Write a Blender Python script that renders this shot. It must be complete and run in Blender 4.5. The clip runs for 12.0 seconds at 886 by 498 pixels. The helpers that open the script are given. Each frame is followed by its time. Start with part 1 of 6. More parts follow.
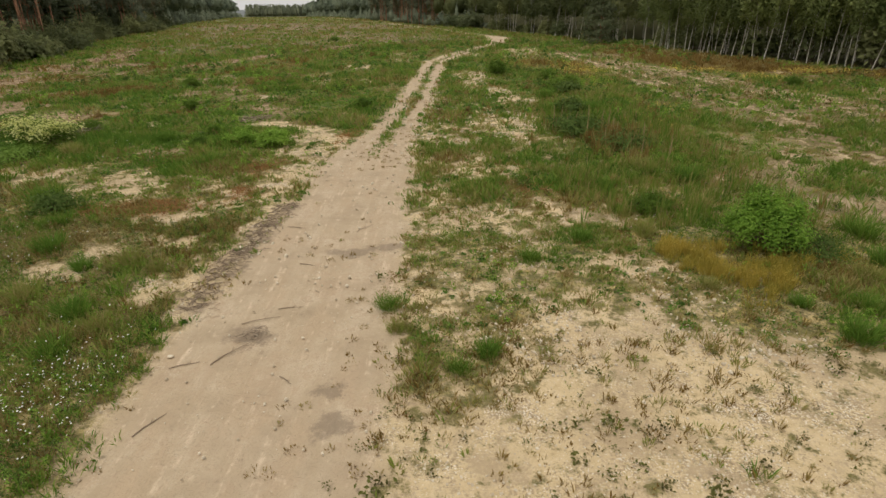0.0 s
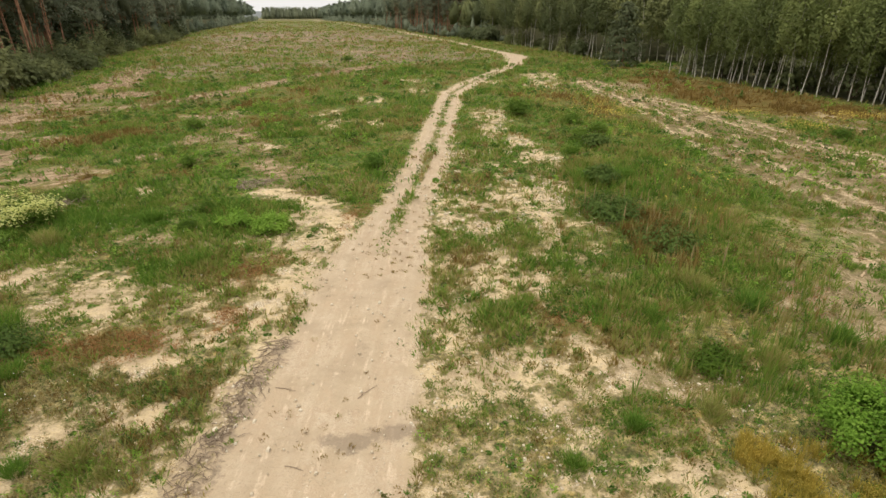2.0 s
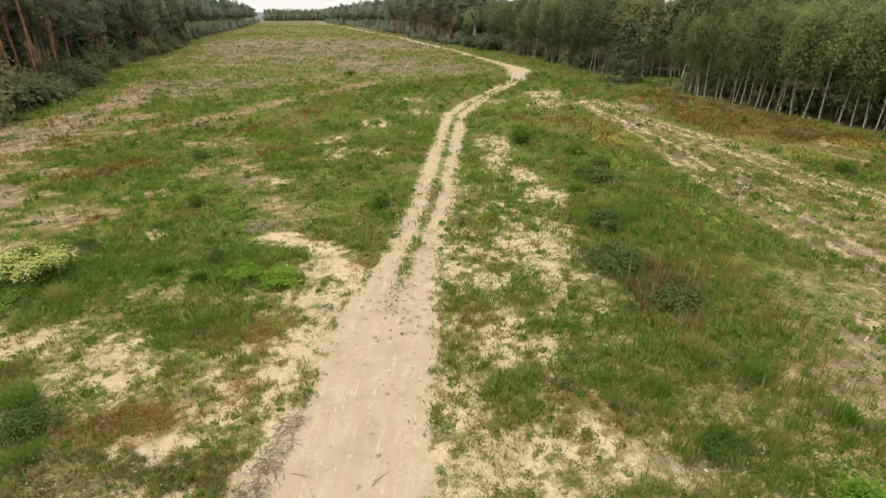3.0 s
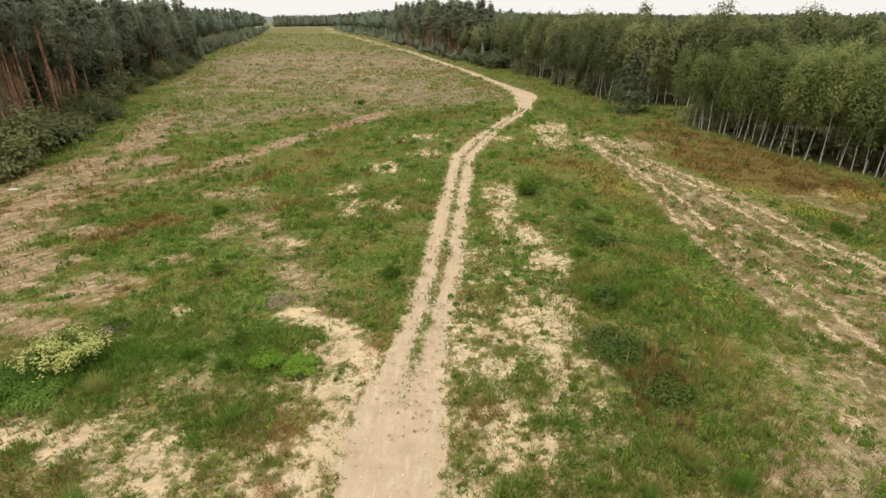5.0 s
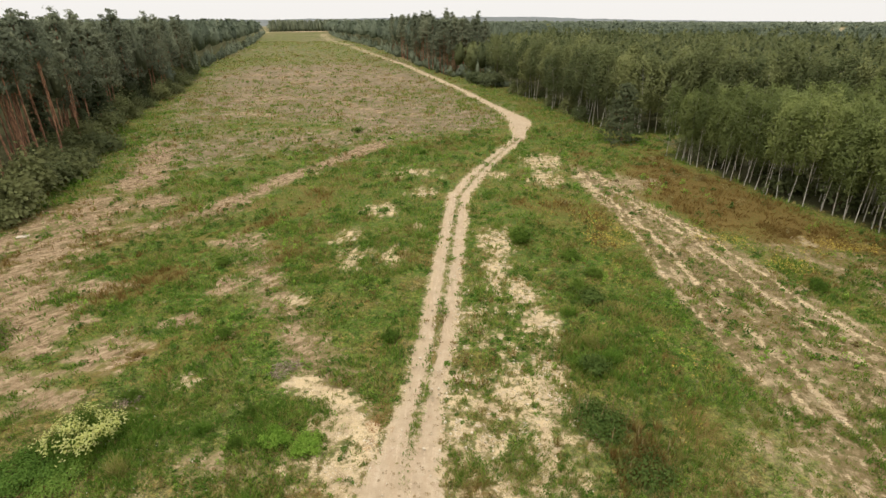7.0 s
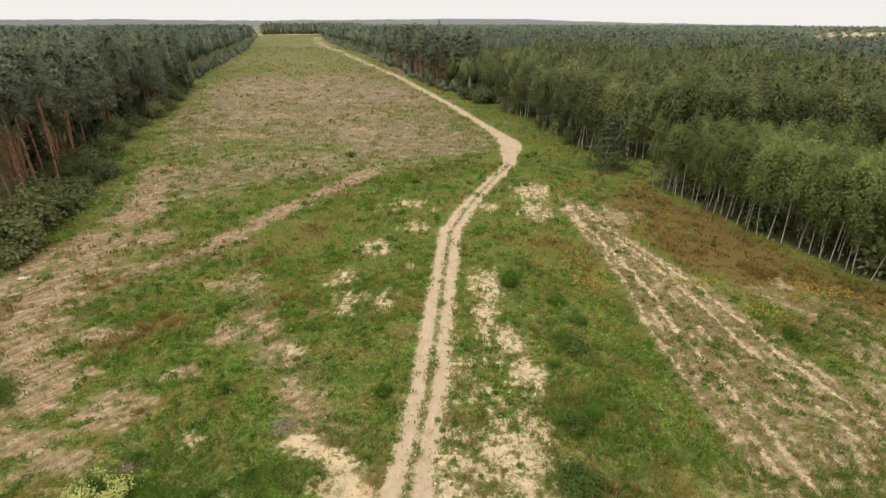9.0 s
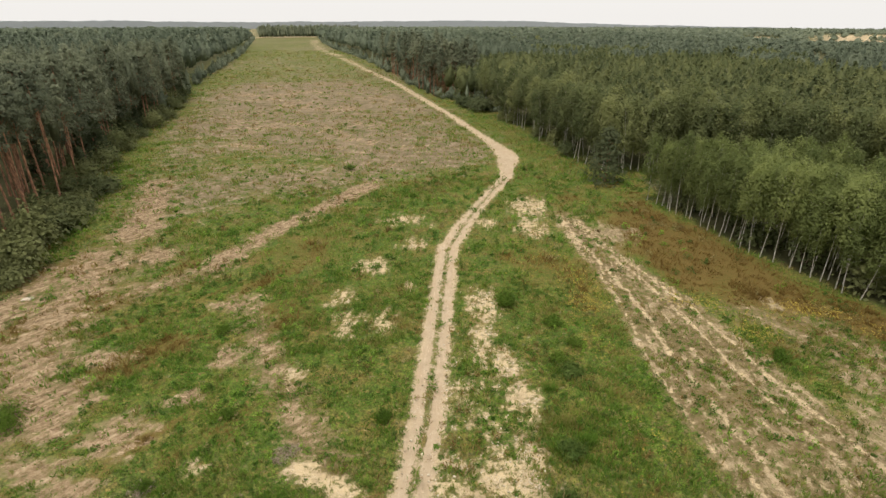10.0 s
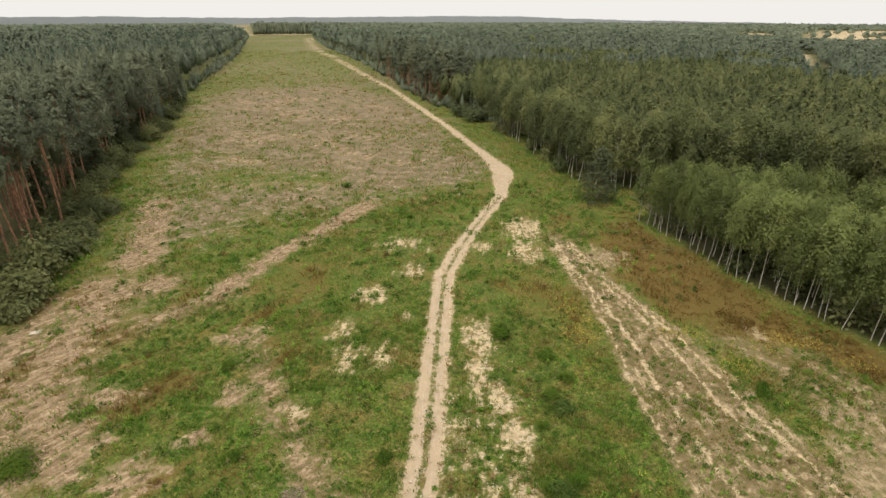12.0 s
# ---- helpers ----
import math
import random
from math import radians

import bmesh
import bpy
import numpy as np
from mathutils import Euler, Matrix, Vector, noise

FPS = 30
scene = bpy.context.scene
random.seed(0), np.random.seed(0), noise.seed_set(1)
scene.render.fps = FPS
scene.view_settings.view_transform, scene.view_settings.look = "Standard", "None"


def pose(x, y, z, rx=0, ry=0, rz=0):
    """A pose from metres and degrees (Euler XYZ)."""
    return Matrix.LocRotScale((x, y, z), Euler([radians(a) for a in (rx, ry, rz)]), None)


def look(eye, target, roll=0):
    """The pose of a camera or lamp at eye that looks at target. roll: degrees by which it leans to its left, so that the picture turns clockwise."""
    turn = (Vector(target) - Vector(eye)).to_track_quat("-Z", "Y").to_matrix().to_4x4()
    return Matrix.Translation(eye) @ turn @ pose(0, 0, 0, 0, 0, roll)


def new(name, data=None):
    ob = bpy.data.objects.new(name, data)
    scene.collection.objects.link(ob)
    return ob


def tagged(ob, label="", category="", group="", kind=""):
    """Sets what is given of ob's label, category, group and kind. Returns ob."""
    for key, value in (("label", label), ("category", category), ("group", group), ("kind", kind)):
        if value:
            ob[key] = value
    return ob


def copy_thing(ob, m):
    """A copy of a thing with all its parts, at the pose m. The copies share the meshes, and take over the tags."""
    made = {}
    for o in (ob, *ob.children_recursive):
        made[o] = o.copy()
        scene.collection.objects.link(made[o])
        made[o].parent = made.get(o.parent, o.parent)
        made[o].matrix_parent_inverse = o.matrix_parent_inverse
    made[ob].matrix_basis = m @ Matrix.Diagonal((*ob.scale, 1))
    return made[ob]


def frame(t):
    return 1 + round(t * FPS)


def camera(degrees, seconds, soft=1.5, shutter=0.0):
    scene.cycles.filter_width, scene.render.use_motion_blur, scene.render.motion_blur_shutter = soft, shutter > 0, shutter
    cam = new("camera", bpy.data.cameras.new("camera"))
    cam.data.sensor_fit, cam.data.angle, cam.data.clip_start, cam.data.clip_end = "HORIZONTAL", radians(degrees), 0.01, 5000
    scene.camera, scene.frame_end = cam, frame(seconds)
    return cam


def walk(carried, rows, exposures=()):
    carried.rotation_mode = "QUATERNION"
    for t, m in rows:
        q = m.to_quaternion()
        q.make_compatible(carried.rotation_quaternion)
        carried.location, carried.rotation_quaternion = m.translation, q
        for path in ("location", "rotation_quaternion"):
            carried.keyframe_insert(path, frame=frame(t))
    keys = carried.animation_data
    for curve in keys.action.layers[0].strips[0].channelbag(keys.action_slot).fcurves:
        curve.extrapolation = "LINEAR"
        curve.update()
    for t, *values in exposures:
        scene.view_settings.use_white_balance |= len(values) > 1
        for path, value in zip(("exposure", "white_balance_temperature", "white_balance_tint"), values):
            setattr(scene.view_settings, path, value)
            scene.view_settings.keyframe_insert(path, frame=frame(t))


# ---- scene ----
cam = camera(79.1, 12.0)
METRES, EYE, TILT, LEAN, TURN = 24.0, 5.54, -24.8, 0.45, 0.0
ROWS = [
    (0.0, 0.0, 0.0, 0.0, -0.0, 0.0, 0.0),
    (0.5, 0.0002, 0.0277, 0.0352, 0.47, -0.08, -0.28),
    (1.0, -0.0016, 0.0555, 0.0707, 0.8, -0.1, -0.47),
    (1.5, -0.0048, 0.0835, 0.1094, 1.06, -0.01, -0.69),
    (2.0, -0.0096, 0.1064, 0.1557, 1.22, 0.18, -0.91),
    (2.5, -0.0152, 0.1095, 0.1979, 1.22, 0.25, -1.05),
    (3.0, -0.0212, 0.096, 0.2397, 1.32, 0.25, -1.01),
    (5.0, -0.024, 0.0356, 0.3891, 2.17, 0.47, -1.01),
    (5.5, -0.0236, 0.0205, 0.4287, 2.1, 0.56, -1.03),
    (6.0, -0.0247, 0.0054, 0.4653, 1.97, 0.61, -1.03),
    (6.5, -0.0254, -0.0123, 0.505, 1.86, 0.65, -0.97),
    (7.0, -0.0263, -0.0292, 0.541, 1.71, 0.71, -0.91),
    (9.0, -0.0211, -0.0957, 0.6865, 0.97, 0.83, -0.9),
    (9.5, -0.0224, -0.113, 0.7211, 0.81, 0.86, -0.89),
    (10.0, -0.0237, -0.1306, 0.7579, 0.69, 0.97, -0.83),
    (10.5, -0.0249, -0.1468, 0.7922, 0.56, 0.99, -0.75),
    (11.0, -0.0257, -0.1631, 0.8281, 0.46, 1.04, -0.7),
    (11.5, -0.0264, -0.18, 0.8643, 0.36, 1.05, -0.66),
    (12.0, -0.0281, -0.1965, 0.9004, 0.24, 0.51, -0.59),
]
walk(cam, [(t, pose(0, 0, EYE, TILT, LEAN, TURN) @ pose(METRES * x, METRES * y, METRES * z, 90 + pitch, roll, yaw)) for t, x, y, z, yaw, pitch, roll in ROWS],
     [(0.0, -0.16), (1.0, 0.08), (2.0, 0.33), (3.0, 0.42), (5.0, 0.38), (9.0, 0.31), (12.0, 0.29)])

# ---- light ----
world = bpy.data.worlds.new("overcast_sky")
scene.world = world
world.use_nodes = True
wt = world.node_tree
wt.nodes.clear()
w_out = wt.nodes.new("ShaderNodeOutputWorld")
w_bg = wt.nodes.new("ShaderNodeBackground")
w_sky = wt.nodes.new("ShaderNodeTexSky")
w_sky.sky_type = "NISHITA"
w_sky.sun_disc = False
w_sky.sun_elevation = radians(65)
w_sky.sun_rotation = radians(223)
w_sky.air_density, w_sky.dust_density = 1.0, 3.0
w_gain = wt.nodes.new("ShaderNodeVectorMath")
w_gain.operation = "SCALE"
w_gain.inputs["Scale"].default_value = 0.10
w_mix = wt.nodes.new("ShaderNodeMix")
w_mix.data_type = "RGBA"
w_mix.inputs["Factor"].default_value = 0.9
w_mix.inputs["B"].default_value = (0.80, 0.775, 0.745, 1)
wt.links.new(w_sky.outputs["Color"], w_gain.inputs[0])
wt.links.new(w_gain.outputs[0], w_mix.inputs["A"])
wt.links.new(w_mix.outputs["Result"], w_bg.inputs["Color"])
w_bg.inputs["Strength"].default_value = 1.0
wt.links.new(w_bg.outputs[0], w_out.inputs[0])

sun_data = bpy.data.lights.new("sun", "SUN")
sun_data.energy, sun_data.angle, sun_data.color = 1.9, radians(18), (1.0, 0.95, 0.87)
sun = new("sun", sun_data)
sun.matrix_world = look((-13, -14, 60), (0, 0, 0))

# ---- small tools ----
rng = np.random.default_rng(7)
TABLE = rng.random((256, 256))


def vnoise(x, y):
    """Smooth noise, 0 to 1, one cell a unit."""
    xi, yi = np.floor(x).astype(int), np.floor(y).astype(int)
    fx, fy = x - xi, y - yi
    fx, fy = fx * fx * (3 - 2 * fx), fy * fy * (3 - 2 * fy)
    a, b = TABLE[xi % 256, yi % 256], TABLE[(xi + 1) % 256, yi % 256]
    c, d = TABLE[xi % 256, (yi + 1) % 256], TABLE[(xi + 1) % 256, (yi + 1) % 256]
    return (a * (1 - fx) + b * fx) * (1 - fy) + (c * (1 - fx) + d * fx) * fy


def fbm(x, y, octaves=4):
    total, gain, norm = 0.0, 1.0, 0.0
    for k in range(octaves):
        total = total + gain * vnoise(x * 2 ** k + 17.3 * k, y * 2 ** k + 31.7 * k)
        norm += gain
        gain *= 0.55
    return total / norm


def smooth(lo, hi, v):
    u = np.clip((v - lo) / (hi - lo), 0, 1)
    return u * u * (3 - 2 * u)


def line_far(x, y, pts):
    """Distance to a bent line, and the side (plus: to its left) on the nearest stretch."""
    best, side = np.full(x.shape, 1e9), np.zeros(x.shape)
    for (ax, ay), (bx, by) in zip(pts[:-1], pts[1:]):
        dx, dy = bx - ax, by - ay
        u = np.clip(((x - ax) * dx + (y - ay) * dy) / (dx * dx + dy * dy), 0, 1)
        d = np.hypot(x - ax - u * dx, y - ay - u * dy)
        near = d < best
        best = np.where(near, d, best)
        side = np.where(near, np.sign(dx * (y - ay) - dy * (x - ax)), side)
    return best, side


def inside(x, y, pts):
    """Whether points lie in a polygon."""
    hit = np.zeros(x.shape, bool)
    for (ax, ay), (bx, by) in zip(pts, pts[1:] + pts[:1]):
        if ay != by:
            hit ^= ((ay > y) != (by > y)) & (x < (bx - ax) * (y - ay) / (by - ay) + ax)
    return hit


def quad_mesh(name, verts, faces, mat, attrs=None, flat=True, normals=None):
    """A mesh from arrays of places and of four-cornered faces, with float attributes on its points."""
    me = bpy.data.meshes.new(name)
    n, k = len(verts), len(faces)
    me.vertices.add(n)
    me.vertices.foreach_set("co", np.asarray(verts, np.float32).ravel())
    me.loops.add(4 * k)
    me.loops.foreach_set("vertex_index", np.asarray(faces, np.int32).ravel())
    me.polygons.add(k)
    me.polygons.foreach_set("loop_start", np.arange(0, 4 * k, 4, dtype=np.int32))
    me.polygons.foreach_set("use_smooth", np.full(k, not flat))
    for key, value in (attrs or {}).items():
        a = me.attributes.new(key, "FLOAT", "POINT")
        a.data.foreach_set("value", np.asarray(value, np.float32))
    if normals is not None:
        a = me.attributes.new("custom_normal", "FLOAT_VECTOR", "POINT")
        a.data.foreach_set("vector", np.asarray(normals / np.linalg.norm(normals, axis=1)[:, None], np.float32).ravel())
    me.materials.append(mat)
    me.update(calc_edges=True)
    return me


def child(name, me, parent, label=""):
    ob = new(name, me)
    ob.parent = parent
    if label:
        tagged(ob, label)
    return ob


# ---- plan of the clearing ----
TRACK = [(-2.9, -60.0), (-2.9, 4.0), (-2.9, 12.0), (-2.9, 20.0), (-2.5, 24.5), (-1.9, 31.5), (-1.5, 41.4), (-1.1, 50.7), (-0.8, 58.0), (1.5, 67.0), (4.9, 77.5), (8.0, 86.0),
         (9.7, 100.0), (8.0, 110.0), (3.2, 129.0), (-4.5, 157.0), (-20.5, 214.0), (-44.0, 283.0), (-72.0, 371.0), (-110.0, 480.0), (-150.0, 628.0), (-238.0, 980.0)]
LEFT_EDGE = [(-40.0, -80.0), (-42.0, 30.0), (-44.0, 50.0), (-47.5, 62.0), (-51.0, 73.0), (-59.3, 92.0), (-64.0, 108.0), (-71.0, 136.0), (-100.0, 227.0), (-142.0, 386.0), (-225.0, 640.0), (-345.0, 1010.0)]
FRONT_EDGE = [(52.0, -20.0), (44.0, 30.0), (37.5, 44.4), (35.6, 47.0), (33.3, 52.5), (31.3, 57.0), (28.7, 67.0), (25.9, 76.0)]
BACK_EDGE = [(180.0, 20.0), (95.0, 58.0), (60.0, 76.5), (42.0, 84.0), (30.0, 88.5), (27.0, 86.0), (23.5, 87.0), (20.5, 94.0), (18.0, 106.0), (13.5, 127.0), (6.8, 153.0), (0.5, 165.0), (-10.0, 188.0), (-22.0, 234.0), (-51.0, 335.0),
             (-110.0, 520.0), (-165.0, 720.0), (-245.0, 1040.0)]
SAND = [(3.0, 26.3, 1.6, 2.5), (4.4, 33.8, 1.0, 1.4), (2.6, 45.8, 1.3, 2.5), (2.0, 39.4, 0.8, 2.3), (3.7, 36.8, 0.9, 1.6), (9.7, 71.5, 2.3, 4.0), (9.1, 64.7, 1.6, 2.9), (3.4, 65.8, 1.6, 1.5),
        (-6.1, 66.1, 2.3, 2.0), (-4.8, 59.5, 1.2, 1.4), (-8.0, 53.3, 1.4, 1.7), (-4.3, 49.2, 0.7, 0.7), (-8.9, 42.2, 1.5, 1.5), (-5.9, 43.0, 1.1, 1.5), (-10.0, 46.7, 1.0, 1.3)]
SAND_TWO = [(-14.7, 27.2, 0.6, 0.7), (-11.5, 35.6, 0.7, 0.9), (0.8, 22.8, 1.0, 0.5), (2.0, 20.5, 1.5, 0.8),
            (3.3, 22.5, 0.7, 0.7), (-6.1, 24.0, 1.0, 1.5), (-5.3, 21.0, 0.9, 2.0), (-5.1, 17.3, 0.6, 1.6), (-16.1, 18.6, 1.5, 0.6), (-0.4, 23.6, 0.5, 0.7), (-10.6, 16.6, 1.5, 0.8), (-7.4, 12.3, 1.7, 0.6), (-6.1, 10.3, 1.0, 0.8),
            (-8.9, 10.6, 0.6, 0.5), (0.0, 13.6, 1.8, 1.0)]
SAND_TWO += [(-10.9, 17.6, 1.9, 1.0), (-13.8, 18.4, 1.2, 1.0), (-7.6, 14.2, 1.1, 0.6), (-6.6, 12.5, 0.6, 0.6), (-8.5, 12.1, 1.1, 0.6), (-4.9, 18.8, 0.9, 1.7), (-5.3, 16.9, 1.0, 0.8), (0.1, 14.0, 0.7, 1.0),
             (1.6, 14.6, 0.7, 0.5), (13.4, 20.1, 0.5, 0.6), (-0.2, 16.4, 0.9, 1.8), (0.6, 18.4, 0.8, 0.9)]
# clumps of fresh green weeds and grass
LUSH = [(-9.5, 13.4, 1.0, 0.7), (-6.7, 13.5, 0.9, 0.4), (-9.0, 18.9, 1.4, 1.4), (-11.2, 15.0, 0.7, 1.6), (-7.9, 12.5, 0.35, 0.26), (-5.5, 12.5, 0.45, 0.45), (-5.3, 15.4, 0.4, 0.5), (-12.4, 18.3, 0.6, 0.6), (-8.9, 23.1, 2.0, 2.4),
        (-13.6, 23.8, 2.4, 3.0), (5.9, 15.3, 1.0, 1.2), (1.3, 16.2, 0.7, 1.1), (8.1, 14.2, 1.0, 1.0), (6.7, 28.3, 0.8, 2.4), (-0.4, 7.9, 0.5, 0.8), (0.8, 8.0, 0.6, 0.7), (0.1, 12.0, 1.3, 0.8), (-7.3, 8.4, 0.8, 0.9), (-7.2, 11.2, 0.8, 0.7), (-9.5, 11.9, 0.7, 0.7), (3.8, 12.6, 1.2, 0.9), (2.6, 11.4, 0.6, 0.5), (6.6, 20.0, 1.1, 2.6), (7.0, 32.0, 1.2, 5.0), (10.0, 31.0, 1.4, 3.0), (7.6, 43.0, 1.3, 3.5), (4.8, 18.2, 1.1, 1.8), (8.8, 21.0, 0.9, 2.0)]
NEAR_SAND = [(-1.2, 2.0), (-0.9, 6.2), (0.6, 6.8), (1.1, 8.6), (2.0, 9.6), (3.0, 9.3), (4.0, 9.9), (5.0, 8.7), (6.4, 7.8), (8.0, 6.0), (9.0, 2.0), (7.0, -10.0), (-1.0, -10.0)]
GRIT = [(-5.15, 9.3), (-5.0, 11.1), (-4.9, 13.2), (-4.65, 15.2)]
FORK = [(-8.6, 27.0), (-6.7, 26.0), (-5.2, 24.2), (-4.5, 22.6)]
FORK_TRAIL = [(-18.9, 45.8), (-16.0, 41.8), (-13.3, 36.3), (-9.4, 30.4), (-7.2, 27.2)]
RUBBLE = [(-29.0, 30.0), (-32.0, 38.0), (-34.0, 44.5), (-35.5, 52.7), (-32.0, 55.2)]
RUBBLE_WIDE = [(-36.5, 36.0), (-38.5, 45.0), (-38.0, 55.0)]
THIN_TWO = [(-33.8, 47.2), (-28.5, 49.4), (-24.2, 53.2)]
RUBBLE_TIP = [(-36.5, 61.0), (-38.5, 67.0), (-44.5, 81.5)]
STREAK = [(-23.9, 54.4), (-21.2, 63.5), (-16.5, 72.0), (-12.1, 82.5)]
THIN = [(-23.0, 53.5), (-25.9, 50.5), (-29.6, 46.9), (-32.5, 42.5)]
# the two edges of the band of wheel marks on the right, and its lanes: place across, strength, half width
BAND_LEFT = [(12.3, 72.5), (12.9, 60.4), (13.9, 51.5), (14.2, 44.6), (13.8, 38.4), (14.2, 33.1), (14.7, 28.3), (15.2, 12.0)]
BAND_RIGHT = [(14.6, 72.5), (16.6, 60.5), (19.4, 51.5), (21.6, 43.8), (23.2, 35.4), (25.0, 28.4), (27.0, 12.0)]
LANES = [(0.03, 0.74, 0.34), (0.14, 0.6, 0.24), (0.25, 0.9, 0.30), (0.36, 0.45, 0.22), (0.47, 0.6, 0.24), (0.58, 0.5, 0.24), (0.68, 0.85, 0.30), (0.79, 0.5, 0.24), (0.88, 0.9, 0.32), (0.99, 0.55, 0.26)]
RUT_D = [(27.6, 46.8), (30.3, 41.4), (32.4, 36.6), (34.0, 30.0)]
RUT_C = [(24.8, 45.5), (27.5, 40.7), (30.1, 33.7), (31.0, 28.0)]
FIELD = [(-38.0, 66.5), (-43.0, 84.0), (-52.0, 100.0), (-60.0, 123.0), (-76.0, 167.0), (-84.0, 196.0), (-80.0, 222.0), (-44.0, 232.0), (-21.0, 206.0), (-5.6, 158.0), (4.5, 118.0), (6.2, 104.0), (1.5, 92.0), (-11.0, 86.5), (-19.5, 79.0), (-25.0, 75.0), (-29.5, 69.5)]
DRY_FIELD = [(18.3, 66.0), (21.5, 73.0), (24.6, 75.0), (27.5, 66.5), (30.4, 56.5), (33.2, 49.5), (37.0, 41.0), (34.0, 39.5), (30.4, 44.6), (24.0, 46.6), (20.9, 49.4), (19.6, 58.0)]
DRY = [(-8.7, 15.3, 2.1, 0.7), (2.0, 18.0, 0.25, 0.6), (2.5, 16.3, 0.3, 0.5), (-7.5, 19.4, 0.4, 1.2), (-15.7, 57.9, 2.9, 3.9), (11.5, 46.0, 1.6, 2.8), (6.2, 55.3, 1.7, 1.8), (7.6, 23.0, 0.5, 0.8), (9.0, 55.0, 3.0, 4.0),
       (2.7, 10.6, 0.35, 0.22), (2.0, 15.5, 2.5, 1.0), (12.0, 52.0, 1.5, 5.0), (-4.6, 22.6, 0.5, 1.2), (0.3, 20.6, 0.8, 1.0), (4.2, 20.2, 0.6, 0.8), (10.5, 24.5, 0.9, 1.6), (29.5, 41.5, 2.0, 1.6), (-4.1, 25.2, 0.5, 1.6), (21.5, 81.0, 2.5, 1.6), (24.2, 78.0, 3.0, 2.2), (15.5, 76.0, 2.4, 2.0), (-6.9, 19.4, 0.9, 1.6), (9.6, 20.6, 1.2, 1.6)]
CHIPS = [(-21.0, 25.4, 1.4, 1.0), (-23.4, 26.8, 1.8, 1.2), (-20.4, 29.1, 1.7, 1.0), (-23.9, 32.7, 0.8, 0.5), (-27.7, 33.0, 2.1, 1.7), (-24.5, 30.0, 1.2, 0.8), (-18.0, 33.0, 1.0, 0.7), (-26.0, 37.5, 1.5, 0.9), (10.4, 17.0, 1.5, 2.4), (4.2, 14.0, 1.1, 0.8), (5.0, 19.0, 0.8, 0.6), (-18.9, 46.5, 1.4, 1.2), (14.0, 14.0, 2.0, 1.5), (-10.3, 21.6, 2.4, 0.8), (18.2, 62.5, 2.2, 2.6), (-19.5, 45.4, 2.0, 0.9), (-20.4, 29.6, 2.0, 1.5), (27.5, 30.0, 3.0, 3.0), (29.5, 35.0, 2.2, 2.4), (-25.5, 31.0, 1.2, 2.2), (-17.0, 37.5, 0.9, 1.1), (11.5, 14.8, 1.6, 1.6), (10.9, 17.7, 1.3, 1.2), (12.4, 18.6, 1.6, 1.1), (9.9, 15.8, 0.7, 0.7)]
DAMP = [(-1.65, 5.95, 0.24, 0.26), (-1.8, 6.75, 0.22, 0.2), (-3.6, 8.3, 0.35, 0.3), (-1.5, 12.2, 0.5, 0.25), (-2.3, 11.9, 0.5, 0.2)]
MEADOWS = [(334.0, 980.0, 60.0, 40.0), (-290.0, 1060.0, 70.0, 50.0), (253.0, 407.0, 7.0, 12.0)]
RIDE = [(124.0, 178.0), (142.0, 219.0), (191.0, 312.0), (253.0, 415.0), (330.0, 540.0)]
MEADOWS += [(0.578 * d, 0.816 * d, 0.075 * d, 110.0) for d in range(1280, 1950, 90)] + [(0.466 * d, 0.885 * d, 36.0, 70.0) for d in range(1290, 1660, 70)]


def terrain(x, y):
    """The height of the land: level near the track, falling away gently far off."""
    r = np.maximum(y - 50, 0)
    z = -0.012 * r * r / (r + 30) - 0.009 * np.maximum(np.hypot(x, y) - 400, 0)
    z = z + 0.25 * (fbm(x * 0.05, y * 0.05, 3) - 0.5) * smooth(10, 60, np.hypot(x, y))
    far = np.hypot(x, y)
    dip = np.interp(far, [400, 700, 1000, 1300, 1400, 1450, 1900, 2100], [0, -8, -13, -20, -16, -12, -3, 0])
    z = z + dip * np.exp(-((np.arctan2(x, np.maximum(y, 1.0)) - 0.59) / 0.2) ** 2)
    return z + 0.10 * (fbm(x * 0.45 + 9, y * 0.45, 3) - 0.5)


def spots(x, y, rows):
    best = np.zeros(x.shape)
    for cx, cy, a, b in rows:
        best = np.maximum(best, 1.35 - 0.75 * np.hypot((x - cx) / a, (y - cy) / b))
    return np.clip(best, 0, 1)


def woods(x, y):
    """How far inside a wood (plus) or outside (minus) a place lies, in metres."""
    dl, sl = line_far(x, y, LEFT_EDGE)
    df, sf = line_far(x, y, FRONT_EDGE)
    db, sb = line_far(x, y, BACK_EDGE)
    left = dl * sl
    front = np.minimum(-df * sf, 77.0 - 0.42 * (x - 26) - y)
    back = np.where(-df * sf > 0.01, np.minimum(-db * sb, y - 87.5 + 0.44 * (x - 26)), -db * sb)
    return left, front, back


def beyond_left(x, y):
    """Open land past the end of the left wood."""
    way = x / np.maximum(y, 1.0)
    return (y > 690) & (way > -0.376) & (way < -0.333)


